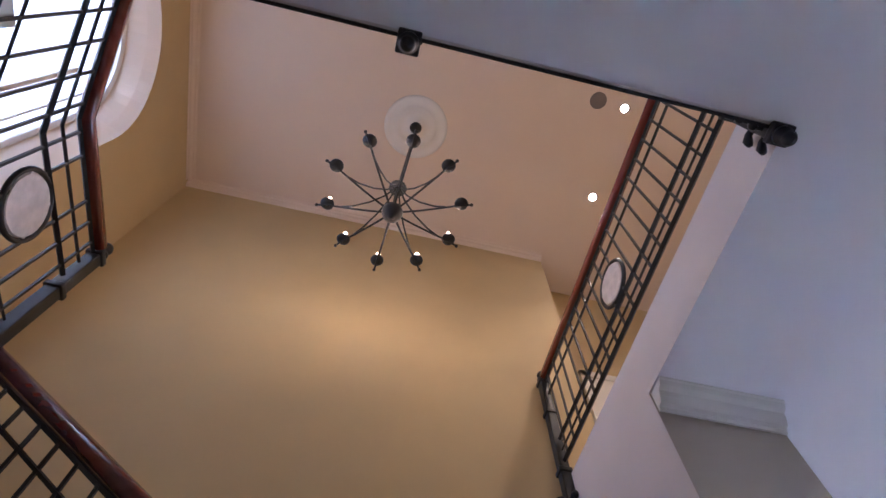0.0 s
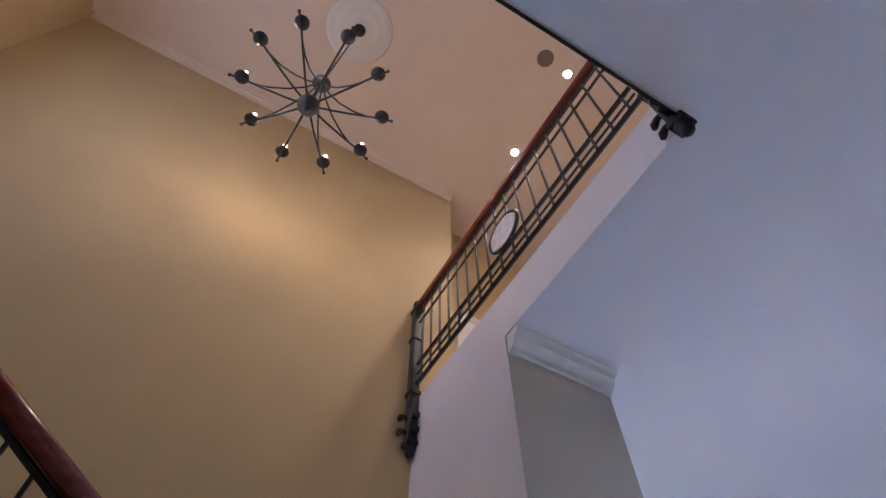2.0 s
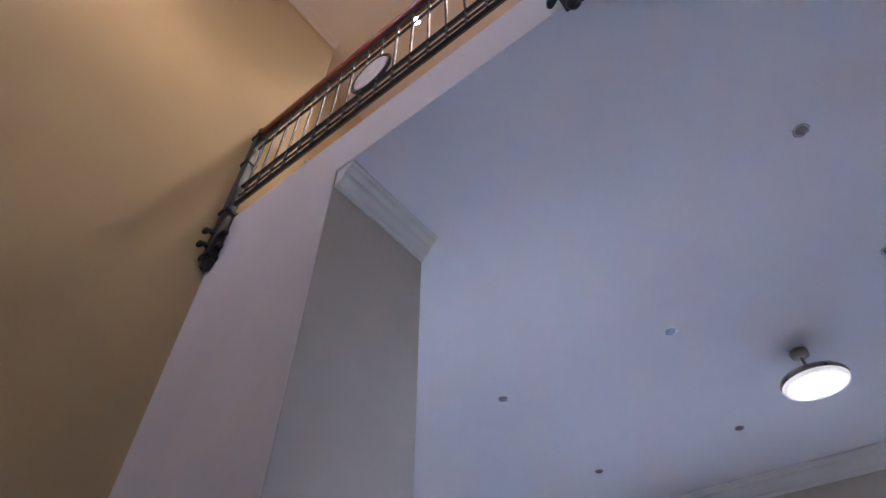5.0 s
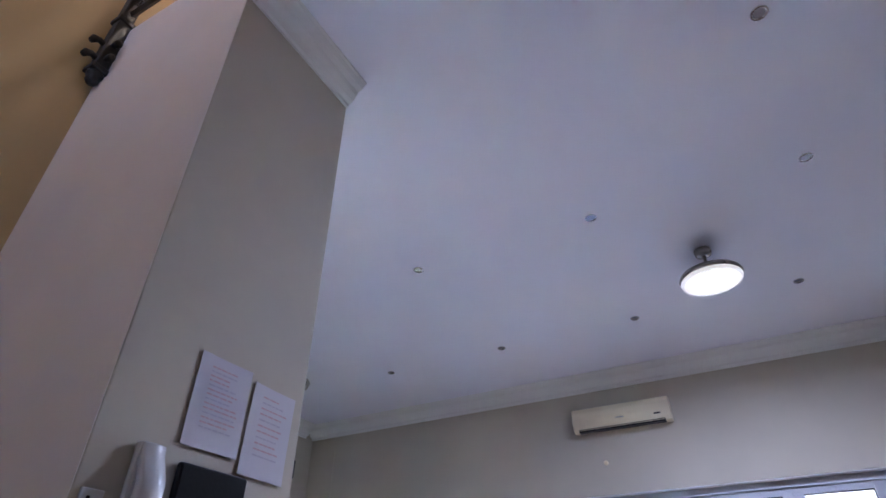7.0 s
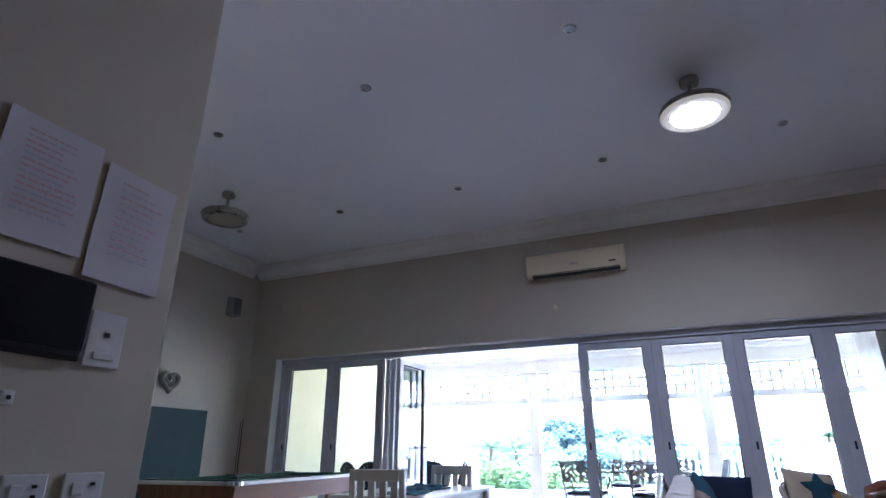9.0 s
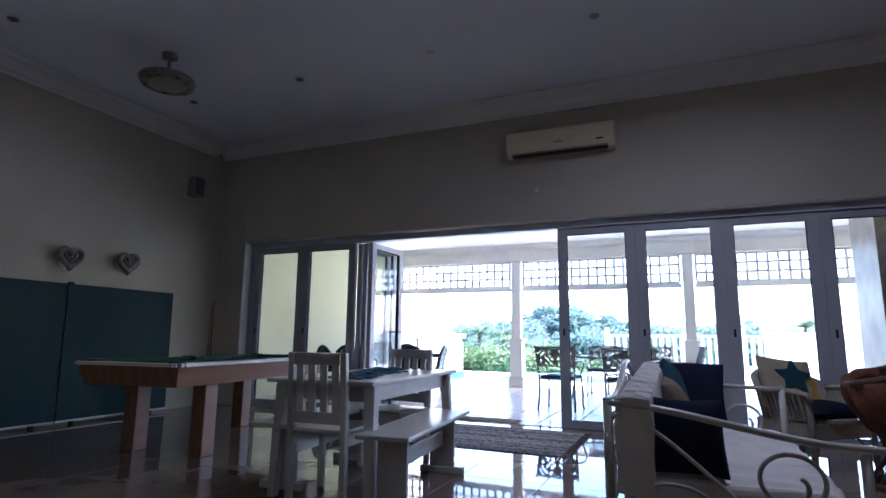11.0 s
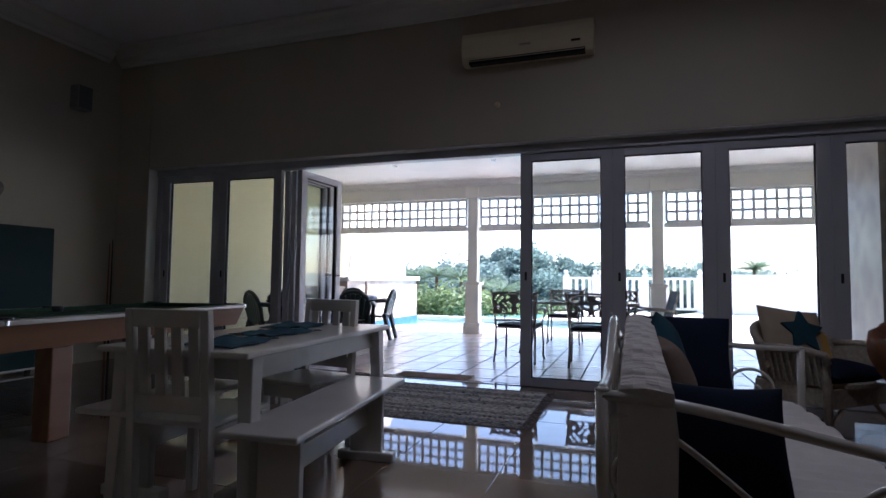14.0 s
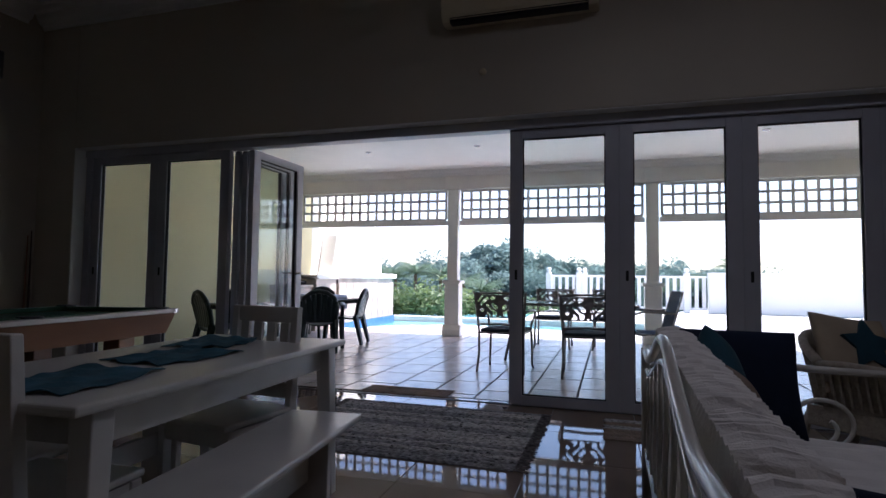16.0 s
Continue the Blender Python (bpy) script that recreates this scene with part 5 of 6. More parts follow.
POSTS = (7.84, 4.47, 1.11, -2.25)
for y in POSTS[1:]:
    patio_post(y)
for a, b in zip(POSTS, POSTS[1:]):
    y1, y0 = min(a - 0.15, 7.55), b + 0.15
    d = thing("lattice_screen", pose(XQ, y0, 2.0), "white wooden lattice screen under the patio beam", "lattice", "lattice screens")
    w = y1 - y0
    nv = round(w / 0.172)
    bar = mesh_of("upright_slat", Shape().box(-0.016, -0.022, 0.09, 0.016, 0.022, 0.62), M_TRIM)
    for i in range(nv + 1):
        o = new("upright_slat", bar)
        o.parent = d
        o.matrix_basis = pose(0, w * i / nv, 0)
    for k in range(4):
        z = 0.085 + 0.172 * k
        part("cross_slat", Shape().box(-0.022, 0, z - 0.021, 0.022, w, z + 0.021), M_TRIM, d)
    part("bottom_rail", Shape().box(-0.035, -0.04, -0.02, 0.035, w + 0.04, 0.062), M_TRIM, d, bevel=0.006)

# side walls of the patio
pro = [(9.2, 0), (18.1, 0), (18.1, 1.05)] + [(16.2 + 1.9 * math.cos(t), 1.10 + 2.0 * math.sin(t)) for t in [math.pi / 2 * i / 14 for i in range(15)]] + [(9.2, 3.1)]
setting("wall_patio_side", Shape().prism([(max(a, 14.5), b) for a, b in pro], 7.60, 7.88, 1), M_WHITEWALL, "white rendered side wall with a curved end", "wall")
setting("wall_patio_side_near", Shape().box(9.2, 7.60, 0, 14.498, 7.88, 3.1), M_YELLOWWALL, "pale yellow rendered patio side wall", "wall")
setting("wall_patio_other", Shape().box(9.2, -4.0, 0, 14.6, -3.7, 3.1), M_YELLOWWALL, "pale yellow rendered wall", "wall")
setting("parapet", Shape().box(23.85, -9.2, 0, 24.15, -1.24, 1.30), M_WHITEWALL, "white rendered parapet wall", "parapet", bevel=0.02)
setting("parapet_side", Shape().box(14.8, -9.3, 0, 23.85, -9.0, 1.30), M_WHITEWALL, "white rendered parapet wall", "parapet", bevel=0.02)

# barbecue counter against the side wall
bq = thing("barbecue_counter", pose(0, 0, 0), "marble-tiled outdoor barbecue counter against the wall", "barbecue")
part("body", Shape().box(14.66, 7.06, -0.1, 17.55, 7.598, 1.0), M_MARBLE, bq)
part("worktop", Shape().box(14.62, 7.0, 1.0, 16.55, 7.598, 1.05), M_TRIM, bq, bevel=0.015)
part("end_cap", Shape().box(16.6, 6.98, 1.0, 17.65, 7.598, 1.11), M_TRIM, bq, bevel=0.015)
part("hood", Shape().prism([(14.75, 1.05), (16.5, 1.05), (16.45, 1.35), (16.2, 1.85), (15.8, 2.2), (15.3, 2.35), (14.95, 1.9)], 7.25, 7.598, 1), M_WHITEWALL, bq, bevel=0.03)
random.seed(4)
tile_mesh = mesh_of("tile", Shape().box(-0.158, -0.012, -0.158, 0.158, 0, 0.158), M_MARBLE)
for i in range(9):
    for j in range(3):
        o = new("tile", tile_mesh)
        o.parent = bq
        o.matrix_basis = pose(14.83 + 0.325 * i, 7.058, 0.10 + 0.325 * j)
side = thing("side_cupboard", pose(14.22, 7.3, 0), "low beige masonry side cupboard on the patio", "cupboard")
part("body", Shape().box(-0.40, -0.22, 0, 0.40, 0.29, 0.98), M_MARBLE, side, bevel=0.01)
part("top", Shape().prism([(-0.40, 0.98), (-0.43, 1.01), (-0.46, 1.02), (-0.46, 1.06), (0.42, 1.06), (0.42, 1.02), (0.40, 0.98)], -0.27, 0.295, 1), M_TRIM, side, bevel=0.012)
ledge = thing("masonry_ledge", pose(13.45, 7.36, 0), "low tan tiled masonry ledge on the patio", "ledge")
part("body", Shape().box(-0.36, -0.2, 0, 0.36, 0.235, 0.82), M_MARBLE, ledge, bevel=0.01)
part("top", Shape().box(-0.38, -0.23, 0.82, 0.36, 0.235, 0.87), M_MARBLE, ledge, bevel=0.008)
rod = thing("barbecue_tool", pose(13.6, 7.25, 0.871), "dark rolled barbecue grid on the counter", "barbecue tool")
part("rod", Shape().tube([(-0.4, 0, 0.04), (0.1, 0.0, 0.04)], [0.015, 0.035], 8), M_BLACKPL, rod)

# tiled chimney column with a dark framed hatch
cl = thing("fireplace_column", pose(11.0, -1.66, 0), "tan stone-tiled outdoor fireplace column", "fireplace")
part("core", Shape().box(-0.5, -0.80, 0, 0.5, 0.79, 2.965), M_MARBLE, cl)
st_mesh = mesh_of("tile", Shape().box(-0.012, -0.13, -0.098, 0, 0.13, 0.098), M_MARBLE)
for i in range(6):
    for j in range(14):
        o = new("tile", st_mesh)
        o.parent = cl
        o.matrix_basis = pose(-0.502, -0.66 + 0.265 * i, 0.11 + 0.205 * j)
hatch = part("hatch_frame", Shape().box(-0.545, -0.60, 0.70, -0.516, 0.74, 0.78).box(-0.545, -0.60, 1.36, -0.516, 0.74, 1.44).box(-0.545, -0.60, 0.78, -0.516, -0.52, 1.36).box(-0.545, 0.66, 0.78, -0.516, 0.74, 1.36), M_BLACKPL, cl)
part("hatch_door", Shape().box(-0.53, -0.52, 0.78, -0.52, 0.66, 1.36), mat("smoked_glass", (0.03, 0.04, 0.06), 0.1, vary=0.1), cl)
part("switch_plate", Shape().box(-0.525, 0.58, 1.62, -0.515, 0.66, 1.74), M_WHITEPL, cl)

# ---------------------------------------------------------------- terrace balustrade
def baluster_run(x0, y0, x1, y1, label):
    a, b = Vector((x0, y0, 0)), Vector((x1, y1, 0))
    d = thing("balustrade", Matrix.Translation(a), label, "balustrade", "white balustrades")
    l = (b - a).length
    ang = math.degrees(math.atan2(b.y - a.y, b.x - a.x))
    d.matrix_basis = pose(*a, 0, 0, ang)
    part("top_rail", Shape().box(0, -0.045, 1.12, l, 0.045, 1.19), M_TRIM, d, bevel=0.012)
    part("bottom_rail", Shape().box(0, -0.035, 0.10, l, 0.035, 0.17), M_TRIM, d)
    n = round(l / 0.215)
    me = mesh_of("slat", Shape().box(-0.055, -0.02, 0.17, 0.055, 0.02, 1.12), M_TRIM)
    for i in range(n):
        o = new("slat", me)
        o.parent = d
        o.matrix_basis = pose(l * (i + 0.5) / n, 0, 0)
    return d


def white_newel(x, y):
    d = thing("white_newel", pose(x, y, 0), "white balustrade newel with a ball top", "newel post", "white newels")
    part("shaft", Shape().box(-0.09, -0.09, 0, 0.09, 0.09, 1.24), M_TRIM, d, bevel=0.01)
    part("ball", Shape().lathe([(0.11, 1.24), (0.11, 1.27), (0.04, 1.29), (0.075, 1.34), (0.085, 1.38), (0.06, 1.43), (0, 1.45)], segs=16), M_TRIM, d, smooth=True)
    return d


white = "white painted slatted terrace balustrade"
baluster_run(24.0, 2.72, 24.0, -1.23, white)
baluster_run(24.0, 3.78, 24.0, 2.86, white)
for x, y in ((24.0, 2.80), (24.25, 2.62), (24.0, 1.14), (24.0, -0.60), (24.0, 3.82)):
    white_newel(x, y)
setting("terrace_far", Shape().box(19.0, 0.3, -0.4, 24.4, 4.0, -0.02), M_COPING, "pale far strip of terrace", "terrace")

# ---------------------------------------------------------------- patio furniture
def plastic_chair(m, label):
    """Moulded armchair that faces -y."""
    d = thing("garden_chair", m, label, "garden chair", "plastic garden chairs")
    part("seat", Shape().sheet(lambda u, v: ((u - 0.5) * (0.46 - 0.05 * v), -0.24 + 0.46 * v, 0.42 - 0.03 * math.sin(math.pi * u) - 0.02 * v), 8, 8, (0, 0, 0.015)), M_GREENPL, d, smooth=True)
    for i in range(7):
        t = (i - 3) / 3
        zt = 0.80 - 0.10 * t * t
        part("back_slat", Shape().tube([(0.17 * t, 0.215, 0.41), (0.20 * t, 0.25, 0.6), (0.22 * t, 0.30, zt)], 0.036, 6, flat=0.35, up=(0, 1, 0.2)), M_GREENPL, d)
    part("back_rim", Shape().tube([(-0.20, 0.20, 0.40), (-0.24, 0.25, 0.62), (-0.20, 0.29, 0.74), (-0.1, 0.305, 0.81), (0, 0.31, 0.83), (0.1, 0.305, 0.81), (0.20, 0.29, 0.74), (0.24, 0.25, 0.62), (0.20, 0.20, 0.40)], 0.030, 7), M_GREENPL, d, smooth=True)
    for sx in (-1, 1):
        part("arm", Shape().tube([(sx * 0.24, 0.25, 0.66), (sx * 0.28, 0.05, 0.65), (sx * 0.28, -0.16, 0.63), (sx * 0.265, -0.22, 0.58), (sx * 0.25, -0.23, 0.42)], 0.030, 7), M_GREENPL, d, smooth=True)
        part("front_leg", Shape().tube([(sx * 0.25, -0.22, 0.46), (sx * 0.27, -0.26, 0.0)], [0.048, 0.030], 6), M_GREENPL, d)
        part("back_leg", Shape().tube([(sx * 0.21, 0.20, 0.44), (sx * 0.23, 0.31, 0.0)], [0.048, 0.030], 6), M_GREENPL, d)
    return d


gt = thing("garden_table", pose(12.35, 6.28, 0), "garden table with a blue and white cloth", "garden table")
part("tabletop", Shape().lathe([(0, 0.70), (0.52, 0.70), (0.53, 0.715), (0.52, 0.73), (0, 0.73)], segs=32), M_CLOTH, gt)
part("cloth_skirt", Shape().lathe([(0.525, 0.725), (0.535, 0.70), (0.53, 0.52), (0.525, 0.52), (0.52, 0.70)], segs=32), M_CLOTH, gt)
for i in range(4):
    t = math.pi / 4 + i * math.pi / 2
    part("leg", Shape().tube([(0.3 * math.cos(t), 0.3 * math.sin(t), 0.70), (0.38 * math.cos(t), 0.38 * math.sin(t), 0)], 0.025, 7), M_GREENPL, gt)
pc = plastic_chair(pose(11.45, 5.62, 0, 0, 0, 112), "dark green moulded plastic garden chair at the table")
copy_thing(pc, pose(12.38, 5.72, 0, 0, 0, 192))
copy_thing(pc, pose(10.85, 6.35, 0, 0, 0, 85))
copy_thing(pc, pose(13.1, 6.6, 0, 0, 0, 290))
copy_thing(pc, pose(10.25, 6.30, 0, 0, 0, 60))


def cast_chair(m, label):
    """Cast metal chair that faces +x, with a pierced scroll back."""
    d = thing("cast_chair", m, label, "patio chair", "cast metal patio chairs")
    for sy in (-1, 1):
        part("back_post", Shape().tube([(-0.27, sy * 0.26, 0), (-0.22, sy * 0.25, 0.2), (-0.22, sy * 0.25, 0.44), (-0.28, sy * 0.28, 0.84), (-0.31, sy * 0.29, 0.88)], 0.014, 6), M_CASTIRON, d, smooth=True)
        part("front_leg", Shape().tube([(0.22, sy * 0.24, 0.43), (0.24, sy * 0.25, 0.2), (0.22, sy * 0.25, 0.06), (0.26, sy * 0.26, 0)], 0.014, 6), M_CASTIRON, d, smooth=True)
        part("arm", Shape().tube([(-0.25, sy * 0.27, 0.66), (0.0, sy * 0.30, 0.68), (0.18, sy * 0.30, 0.66), (0.22, sy * 0.27, 0.58), (0.17, sy * 0.25, 0.50), (0.22, sy * 0.24, 0.43)], 0.013, 6), M_CASTIRON, d, smooth=True)
    part("seat_frame", Shape().box(-0.23, -0.25, 0.42, 0.24, 0.25, 0.44), M_CASTIRON, d, bevel=0.006)
    part("seat_pad", Shape().box(-0.21, -0.24, 0.44, 0.23, 0.24, 0.475), M_SEATPAD, d, bevel=0.015)
    for z, x in ((0.86, -0.285), (0.52, -0.235)):
        part("back_rail", Shape().tube([(x, -0.27, z), (x - 0.01, 0, z + 0.01), (x, 0.27, z)], 0.014, 6), M_CASTIRON, d)
    plate = Shape()
    ny, nz = 44, 22
    for i in range(ny):
        for k in range(nz):
            y, z = -0.265 + 0.53 * (i + 0.5) / ny, 0.60 + 0.25 * (k + 0.5) / nz
            p, q = abs(y) * 40, (z - 0.60) * 40
            border = k in (0, nz - 1) or i in (0, ny - 1)
            if not border and math.sin(p * 1.25 + 1.8 * math.sin(q * 0.8)) * math.cos(q * 1.0 + 1.6 * math.sin(p * 0.75)) > 0.22:
                continue
            x, h, w = -0.245 - 0.05 * (z - 0.52) / 0.34, 0.125 / nz, 0.265 / ny
            plate.box(x - 0.005, y - w, z - h, x + 0.005, y + w, z + h)
    part("back_plate", plate, M_CASTIRON, d, "pierced scrollwork back plate")
    return d


cc = cast_chair(pose(10.78, 2.90, 0, 0, 0, -4), "bronze cast metal patio chair with scroll back")
copy_thing(cc, pose(10.67, 2.0, 0, 0, 0, 3))
copy_thing(cc, pose(13.1, 2.60, 0, 0, 0, 180))
copy_thing(cc, pose(13.1, 1.75, 0, 0, 0, 178))
gtb = thing("glass_table", pose(11.95, 2.30, 0), "rectangular glass-topped metal patio table", "patio table")
part("glass_top", Shape().box(-0.55, -0.85, 0.715, 0.55, 0.85, 0.725), M_TABLEGLASS, gtb, "glass top, bright reflection put into its pale colour")
part("rim", Shape().tube([(-0.55, -0.85, 0.715), (0.55, -0.85, 0.715), (0.55, 0.85, 0.715), (-0.55, 0.85, 0.715)], 0.018, 6, closed=True), M_CASTIRON, gtb)
for sx in (-1, 1):
    for sy in (-1, 1):
        part("leg", Shape().tube([(sx * 0.45, sy * 0.72, 0.71), (sx * 0.40, sy * 0.68, 0.35), (sx * 0.47, sy * 0.74, 0.0)], 0.017, 6), M_CASTIRON, gtb, smooth=True)

sl = thing("sling_chair", pose(11.75, 1.33, 0, 0, 0, 97), "metal patio armchair with dark blue sling seat", "patio chair")
for sy in (-1, 1):
    part("frame", Shape().tube([(0.25, sy * 0.27, 0.0), (0.22, sy * 0.27, 0.40), (-0.2, sy * 0.27, 0.38), (-0.34, sy * 0.27, 0.90)], 0.014, 6), M_STEEL, sl, smooth=True)
    part("arm", Shape().tube([(-0.27, sy * 0.29, 0.64), (0.1, sy * 0.30, 0.66), (0.22, sy * 0.29, 0.62), (0.22, sy * 0.27, 0.40)], 0.015, 6), M_STEEL, sl, smooth=True)
    part("back_leg", Shape().tube([(-0.18, sy * 0.27, 0.38), (-0.30, sy * 0.27, 0.0)], 0.014, 6), M_STEEL, sl)
part("sling", Shape().sheet(lambda u, v: ((0.22 - 0.84 * v * 0.5, (u - 0.5) * 0.52, 0.41 - 0.03 * math.sin(math.pi * v * 2)) if v < 0.5 else (-0.20 - 0.28 * (v - 0.5), (u - 0.5) * 0.52, 0.40 + 1.0 * (v - 0.5))), 4, 16, (0, 0, 0.01)), M_SEATPAD, sl)

# ---------------------------------------------------------------- plants
def leaves(s, c, r, count, size, rng, lobes=9):
    """Small folded leaves on the outer part of a lumpy ellipsoid."""
    c = Vector(c)
    bumps = [(Vector((rng.gauss(0, 1), rng.gauss(0, 1), rng.gauss(0, 1))).normalized(), rng.uniform(0.12, 0.38)) for _ in range(lobes)]
    for _ in range(count):
        d = Vector((rng.gauss(0, 1), rng.gauss(0, 1), rng.gauss(0, 1) * 0.9)).normalized()
        k = 0.72 + sum(b * max(0.0, d.dot(v)) ** 6 for v, b in bumps)
        k *= 1 - 0.38 * rng.random() ** 2
        p = c + Vector((d.x * r[0], d.y * r[1], d.z * r[2])) * k
        a = Vector((rng.gauss(0, 1), rng.gauss(0, 1), rng.gauss(0, 0.6))).normalized()
        b = a.cross(d + Vector((rng.gauss(0, 0.4), rng.gauss(0, 0.4), rng.gauss(0, 0.4)))).normalized()
        z = size * rng.uniform(0.6, 1.3)
        s.add([p - a * z, p + b * z * 0.42 + d * z * 0.15, p + a * z, p - b * z * 0.42 + d * z * 0.15], [(0, 1, 2, 3)])


def leafy(name, s, material, parent):
    me = bpy.data.meshes.new(name)
    me.from_pydata(s.v, [], s.f)
    me.materials.append(material)
    o = new(name, me)
    o.parent = parent
    return o


def bush(x, y, z, r, h, count, label, material, seed, size=0.16):
    rng = random.Random(seed)
    d = thing("bush", pose(x, y, z), label, "bush", "garden bushes")
    t = Shape()
    for i in range(5):
        a = rng.uniform(0, 6.28)
        t.tube([(0, 0, -0.6), (0.3 * r * math.cos(a), 0.3 * r * math.sin(a), h * 0.4), (0.6 * r * math.cos(a), 0.6 * r * math.sin(a), h * 0.8)], [0.06, 0.04, 0.015], 5)
    part("branches", t, M_BARK, d)
    s = Shape()
    for i in range(7):
        a, q = rng.uniform(0, 6.28), rng.uniform(0.2, 0.65)
        leaves(s, (r * q * math.cos(a), r * q * math.sin(a), h * rng.uniform(0.3, 0.75)), (r * 0.55, r * 0.55, h * 0.38), count // 7, size, rng)
    leafy("crown", s, material, d)
    return d


def tree(x, y, z, h, r, count, label, material, seed, size=0.4):
    rng = random.Random(seed)
    d = thing("tree", pose(x, y, z), label, "tree", "trees beyond the terrace")
    part("trunk", Shape().tube([(0, 0, -1), (0.1 * r * rng.uniform(-1, 1), 0.1 * r, h * 0.35), (0, 0, h * 0.65)], [h * 0.035, h * 0.028, h * 0.012], 8), M_BARK, d)
    limb = Shape()
    s = Shape()
    for i in range(8):
        a, q = i * 0.785 + rng.uniform(-0.3, 0.3), rng.uniform(0.25, 0.7)
        e = (r * q * math.cos(a), r * q * math.sin(a), h * rng.uniform(0.55, 0.86))
        limb.tube([(0, 0, h * 0.4), (e[0] * 0.5, e[1] * 0.5, h * 0.55), e], [h * 0.014, h * 0.01, h * 0.004], 5)
        leaves(s, e, (r * 0.48, r * 0.48, h * 0.22), count // 8, size, rng)
    part("limbs", limb, M_BARK, d)
    leafy("crown", s, material, d)
    return d


def palm(x, y, z, h, r, label, seed):
    rng = random.Random(seed)
    d = thing("palm_tree", pose(x, y, z), label, "palm tree", "palms beyond the terrace")
    part("trunk", Shape().tube([(0, 0, -1), (0.05 * h, 0, h * 0.5), (0.02 * h, 0, h)], [0.16, 0.12, 0.1], 8), M_BARK, d)
    s = Shape()
    for i in range(34):
        a, el = i * 2.399 + rng.uniform(-0.2, 0.2), rng.uniform(0.15, 1.5)
        dx, dy = math.cos(a), math.sin(a)
        pts = []
        for k in range(13):
            t = k / 12
            pts.append(Vector((dx * r * t * math.cos(el * (1 - t * 0.8)), dy * r * t * math.cos(el * (1 - t * 0.8)), h + r * (math.sin(el) * t - 0.42 * t * t))))
        for k in range(1, 13):
            p, q = pts[k], pts[k] - pts[k - 1]
            side = Vector((-dy, dx, 0))
            wl = r * 0.26 * math.sin(math.pi * min(1, k / 13 + 0.08)) + 0.02
            for sg in (-1, 1):
                e = p + side * sg * wl + q * 1.3 - Vector((0, 0, wl * 0.5))
                s.add([p, p + q * 0.35, e], [(0, 1, 2)])
        s.tube(pts, [0.03 * (1 - k / 14) for k in range(13)], 4)
    leafy("fronds", s, M_PALM, d)
    return d


bush(22.5, 8.4, -1.1, 2.1, 1.7, 7000, "bright green rounded bush beyond the pool", M_LEAFL, 1, 0.11)
bush(22.0, 6.7, -1.2, 1.7, 1.7, 6000, "bright green rounded bush beyond the pool", M_LEAFL, 2, 0.11)
bush(24.5, 10.6, -1.2, 2.3, 1.8, 5000, "green bush beyond the pool", M_LEAF, 3, 0.13)
bush(25.0, 5.0, -1.4, 2.0, 1.9, 5000, "grey-green bush beyond the pool", M_LEAF, 4, 0.12)
bush(23.5, 4.4, -1.5, 1.6, 1.8, 4000, "low green bush beyond the pool", M_LEAFL, 5, 0.11)
for i, (x, y, h) in enumerate(((35, 12.75, 4.3), (35, 11.2, 4.15), (36, 14.4, 4.1), (34.5, 9.7, 3.7), (37, 16.0, 4.0), (33, 8.3, 3.4), (30, 5.2, 2.6), (31, 2.6, 2.7), (46, -6.3, 5.0), (44, -3.0, 3.6), (45, -1.2, 3.3), (45, -4.6, 3.8))):
    palm(x, y, -2.5, h - 0.55, 1.35, "green feathery palm on the slope", 20 + i)
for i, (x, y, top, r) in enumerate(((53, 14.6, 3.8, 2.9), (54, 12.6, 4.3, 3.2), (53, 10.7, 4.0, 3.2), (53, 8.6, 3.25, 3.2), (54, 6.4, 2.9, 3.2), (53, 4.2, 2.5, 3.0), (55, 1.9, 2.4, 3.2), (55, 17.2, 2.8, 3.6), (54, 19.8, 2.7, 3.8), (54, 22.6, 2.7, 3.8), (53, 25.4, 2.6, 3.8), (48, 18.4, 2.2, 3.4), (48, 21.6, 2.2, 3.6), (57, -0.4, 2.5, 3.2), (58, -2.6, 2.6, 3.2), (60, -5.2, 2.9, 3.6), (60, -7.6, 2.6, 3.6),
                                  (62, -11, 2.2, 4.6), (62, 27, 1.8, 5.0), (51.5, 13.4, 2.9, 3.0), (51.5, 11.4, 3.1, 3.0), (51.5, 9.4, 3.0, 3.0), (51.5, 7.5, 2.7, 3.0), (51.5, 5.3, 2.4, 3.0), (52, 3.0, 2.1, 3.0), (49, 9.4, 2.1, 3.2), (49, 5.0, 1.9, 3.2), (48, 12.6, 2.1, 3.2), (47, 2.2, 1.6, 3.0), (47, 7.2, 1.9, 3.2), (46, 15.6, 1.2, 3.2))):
    tree(x, y, top - 9.6, 9.4, r, 10000, "dense tree on the far slope, haze mixed into its blue-green", M_FARLEAF, 50 + i, 0.19)
rng = random.Random(9)
scrub = Shape()
for i in range(60):
    x, y = rng.uniform(27, 50), rng.uniform(-16, 26)
    leaves(scrub, (x, y, -2.6 - (x - 27) * 0.05 + rng.uniform(0, 0.8)), (2.2, 2.4, 1.5), 900, 0.17, rng)
sb = leafy("scrub", scrub, M_LEAF, None)
tagged(sb, "dense mixed green scrub on the slope", "scrub", "", "stuff")

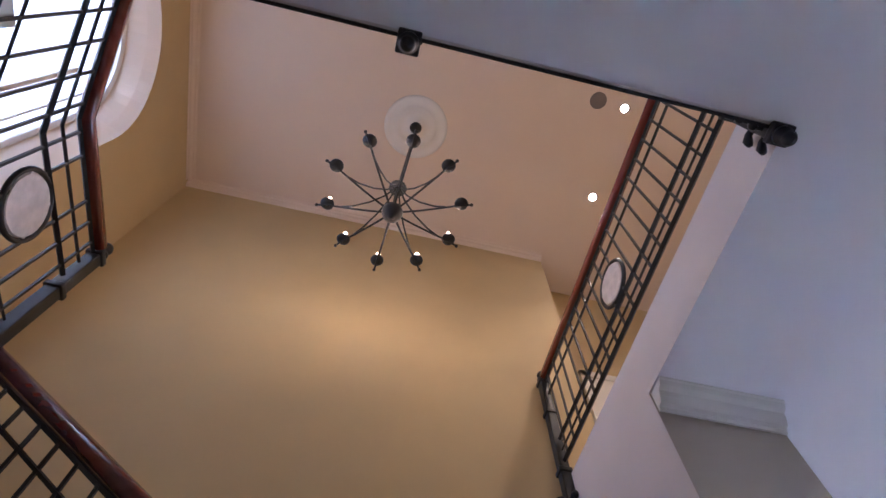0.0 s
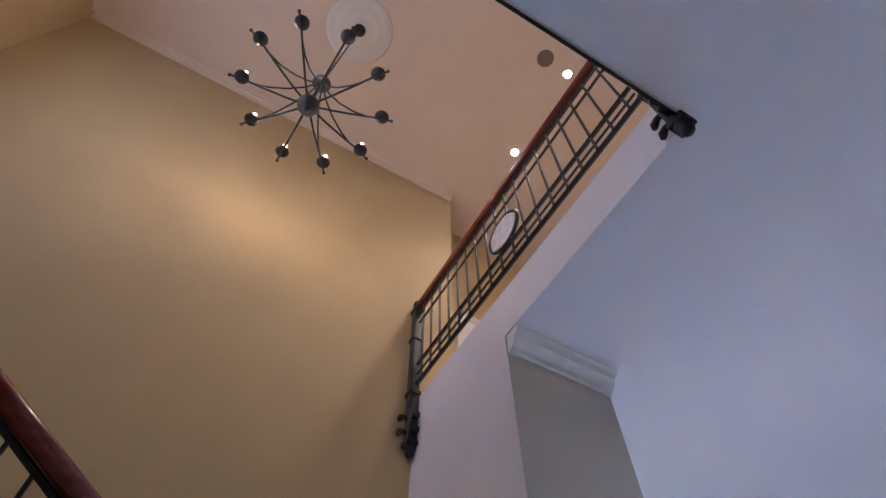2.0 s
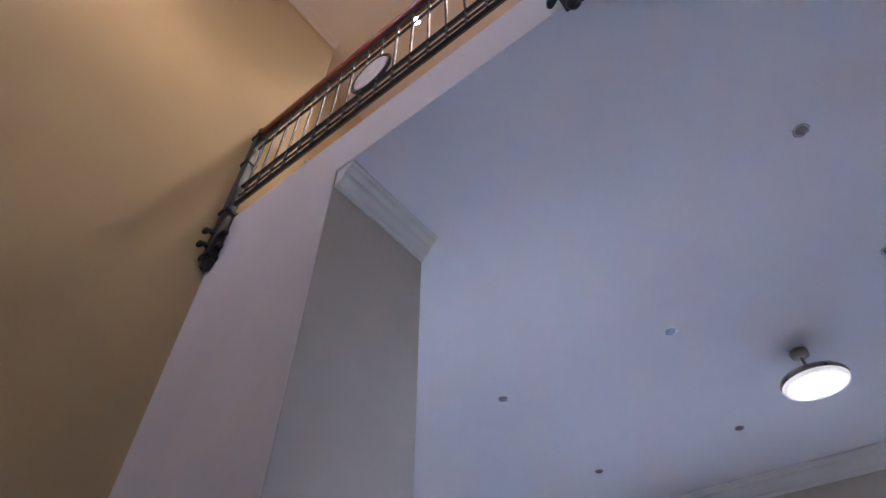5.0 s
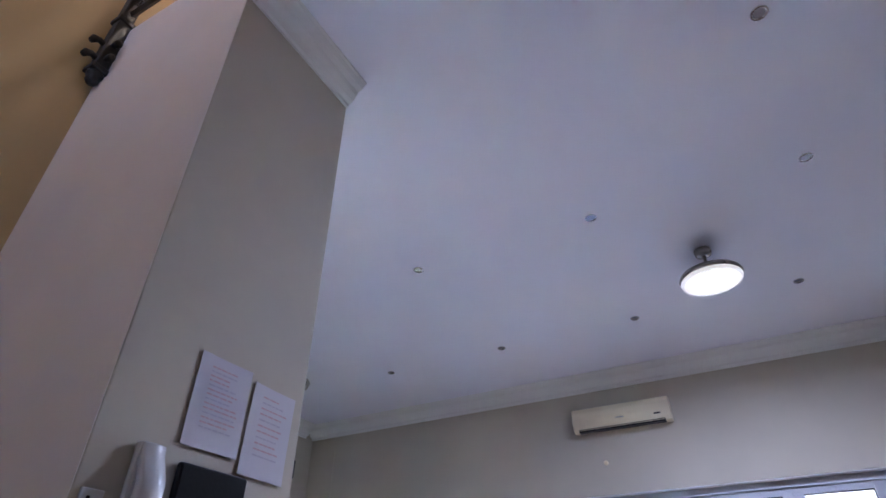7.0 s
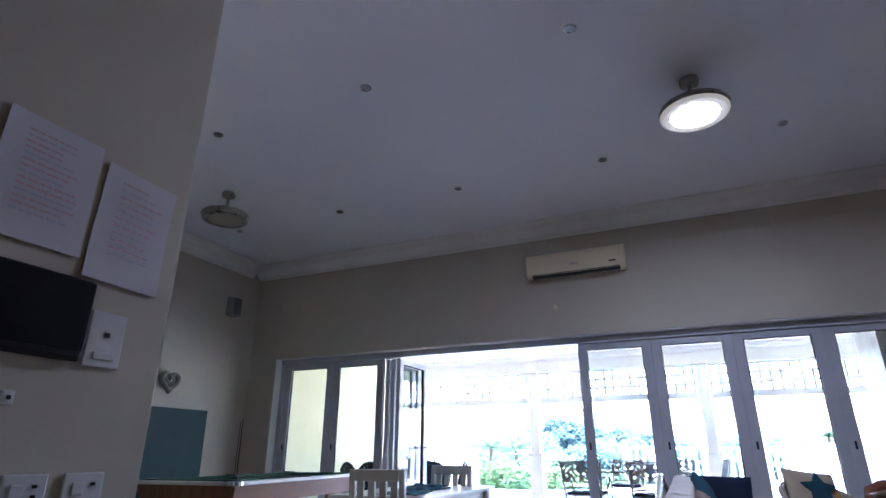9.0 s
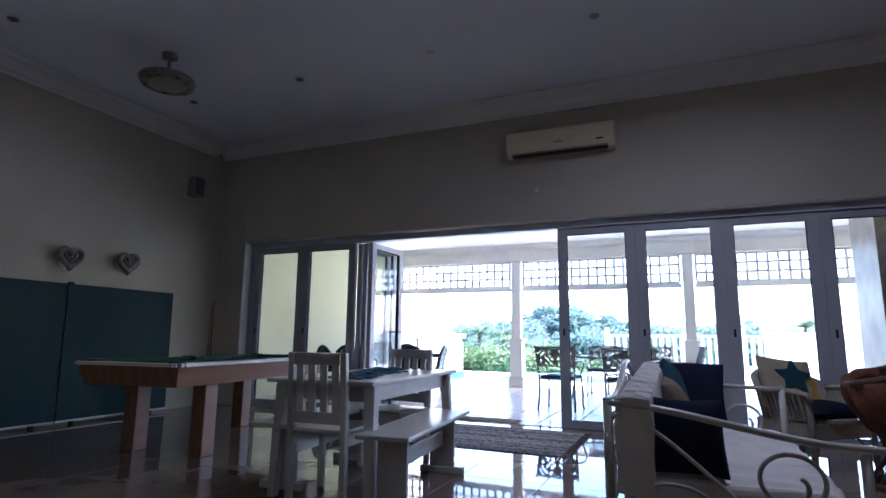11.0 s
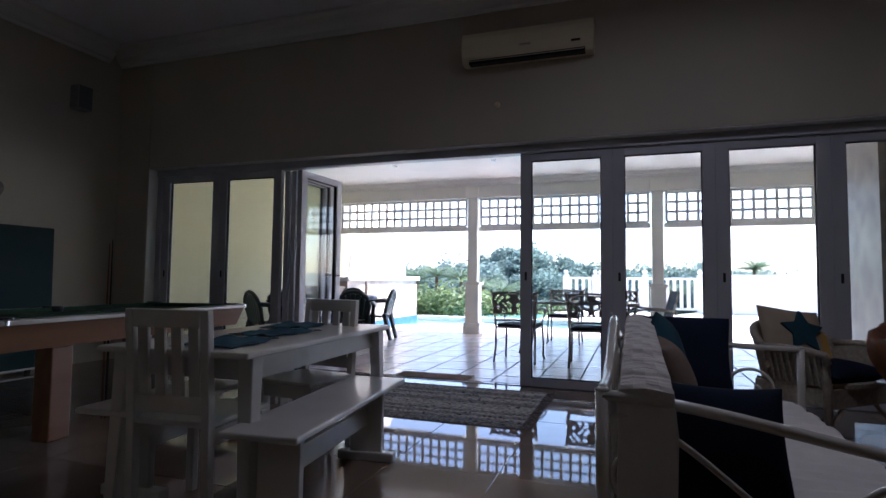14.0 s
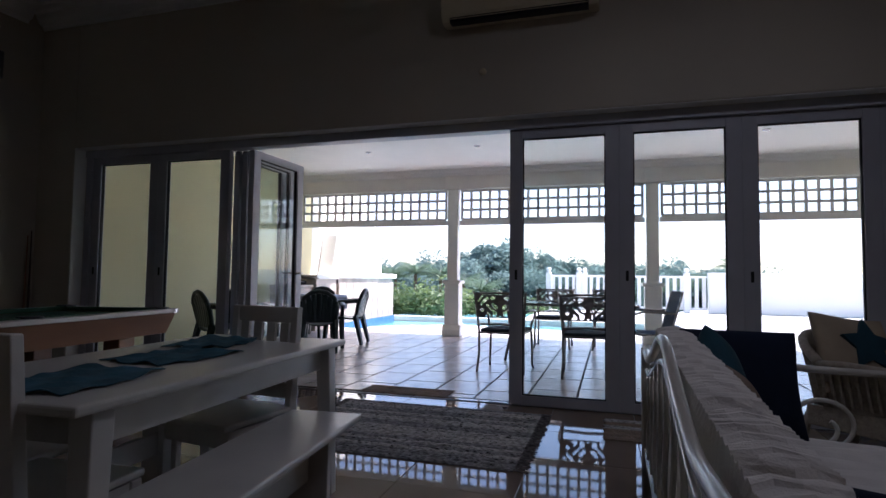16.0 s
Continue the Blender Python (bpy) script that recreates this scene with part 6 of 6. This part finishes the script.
# ---------------------------------------------------------------- rugs
def rug(name, x0, y0, x1, y1, label, ma, mb, stripes, fringe):
    d = thing(name, pose((x0 + x1) / 2, (y0 + y1) / 2, 0.001), label, "rug")
    w, l = x1 - x0, y1 - y0
    random.seed(5)
    for i in range(stripes):
        a, b = -w / 2 + w * i / stripes, -w / 2 + w * (i + 1) / stripes
        hgt = 0.010 + 0.004 * random.random()
        ph = random.random() * 9
        part("woven_stripe", Shape().sheet(lambda u, v: (a + (b - a) * u, -l / 2 + l * v + 0.01 * math.sin(6 * u + ph), 0.006 + 0.25 * hgt * math.sin(math.pi * u) + 0.0015 * math.sin(230 * v + 5 * math.sin(31 * v) + ph)), 4, 90, (0, 0, 0.004)), mb if random.random() < 0.42 else ma, d)
    if fringe:
        tuft = Shape()
        for i in range(650):
            x, y = random.uniform(-w / 2, w / 2), random.uniform(-l / 2, l / 2)
            dx, dy, hz = random.uniform(-0.012, 0.012), random.uniform(-0.03, 0.03), random.uniform(0.009, 0.015)
            tuft.add([(x - 0.004, y, 0.006), (x + 0.004, y, 0.006), (x + dx, y + dy, hz), (x + dx * 1.5, y + dy * 1.6, 0.007)], [(0, 1, 2), (1, 3, 2), (0, 2, 3)])
        tagged(part("tufts", tuft, ma, d), kind="stuff")
        for sy in (-1, 1):
            f = Shape()
            for i in range(90):
                x = -w / 2 + w * (i + 0.5) / 90
                e = 0.05 + 0.03 * random.random()
                f.tube([(x, sy * l / 2, 0.008), (x + random.uniform(-0.015, 0.015), sy * (l / 2 + e), 0.003)], 0.003, 4)
            tagged(part("fringe", f, ma, d), kind="stuff")
    return d


rug("woven_rug", 7.53, 2.26, 8.82, 3.83, "grey striped woven rag rug on the tiles", M_RUG, M_RUGL, 22, True)
rug("door_mat", 9.15, 3.12, 9.44, 3.92, "thin tan mat outside the door", M_MAT, M_MAT, 6, False)
rug("door_mat", 8.31, 1.20, 8.86, 1.81, "small beige mat inside the glass door", M_MAT, M_RUGL, 6, False)

# ---------------------------------------------------------------- floor tiles
def tiles(owner, x0, y0, x1, y1, step, z, material, off=0.0, g=0.0025, across=0.0):
    """Tiles in rows along x with chamfered edges on one mesh, cut ones on their own."""
    wide = across or step
    made = {}
    nx, ny = math.ceil((x1 - x0) / step), math.ceil((y1 - y0) / wide)
    for i in range(nx + 1):
        for j in range(ny):
            xa, ya = x0 + (i - (off * (j % 3))) * step, y0 + j * wide
            a0, b0, a1, b1 = max(xa, x0), max(ya, y0), min(xa + step, x1), min(ya + wide, y1)
            w, h = round(a1 - a0, 3), round(b1 - b0, 3)
            if w < 0.02 or h < 0.02:
                continue
            if (w, h) not in made:
                c = 0.0015
                X, Y = w / 2 - g, h / 2 - g
                s = Shape().add([(-X, -Y, -0.006), (X, -Y, -0.006), (X, Y, -0.006), (-X, Y, -0.006), (-X, -Y, -c), (X, -Y, -c), (X, Y, -c), (-X, Y, -c),
                                 (-X + c, -Y + c, 0), (X - c, -Y + c, 0), (X - c, Y - c, 0), (-X + c, Y - c, 0)],
                                [(0, 1, 5, 4), (1, 2, 6, 5), (2, 3, 7, 6), (3, 0, 4, 7), (4, 5, 9, 8), (5, 6, 10, 9), (6, 7, 11, 10), (7, 4, 8, 11), (8, 9, 10, 11)])
                made[(w, h)] = mesh_of("tile", s, material)
            o = new("tile", made[(w, h)])
            o.parent = owner
            o.matrix_basis = pose((a0 + a1) / 2, (b0 + b1) / 2, z + random.uniform(-0.0004, 0.0004), random.uniform(-0.03, 0.03), random.uniform(-0.03, 0.03))


random.seed(11)
tiles(floor, 3.0, YN, 9.18, YL, 0.60, 0.0, M_TILE, g=0.0018)
tiles(patio, 9.20, -2.99, 14.75, 7.58, 0.60, 0.0, M_PATIO, 0.37, 0.010, across=0.42)
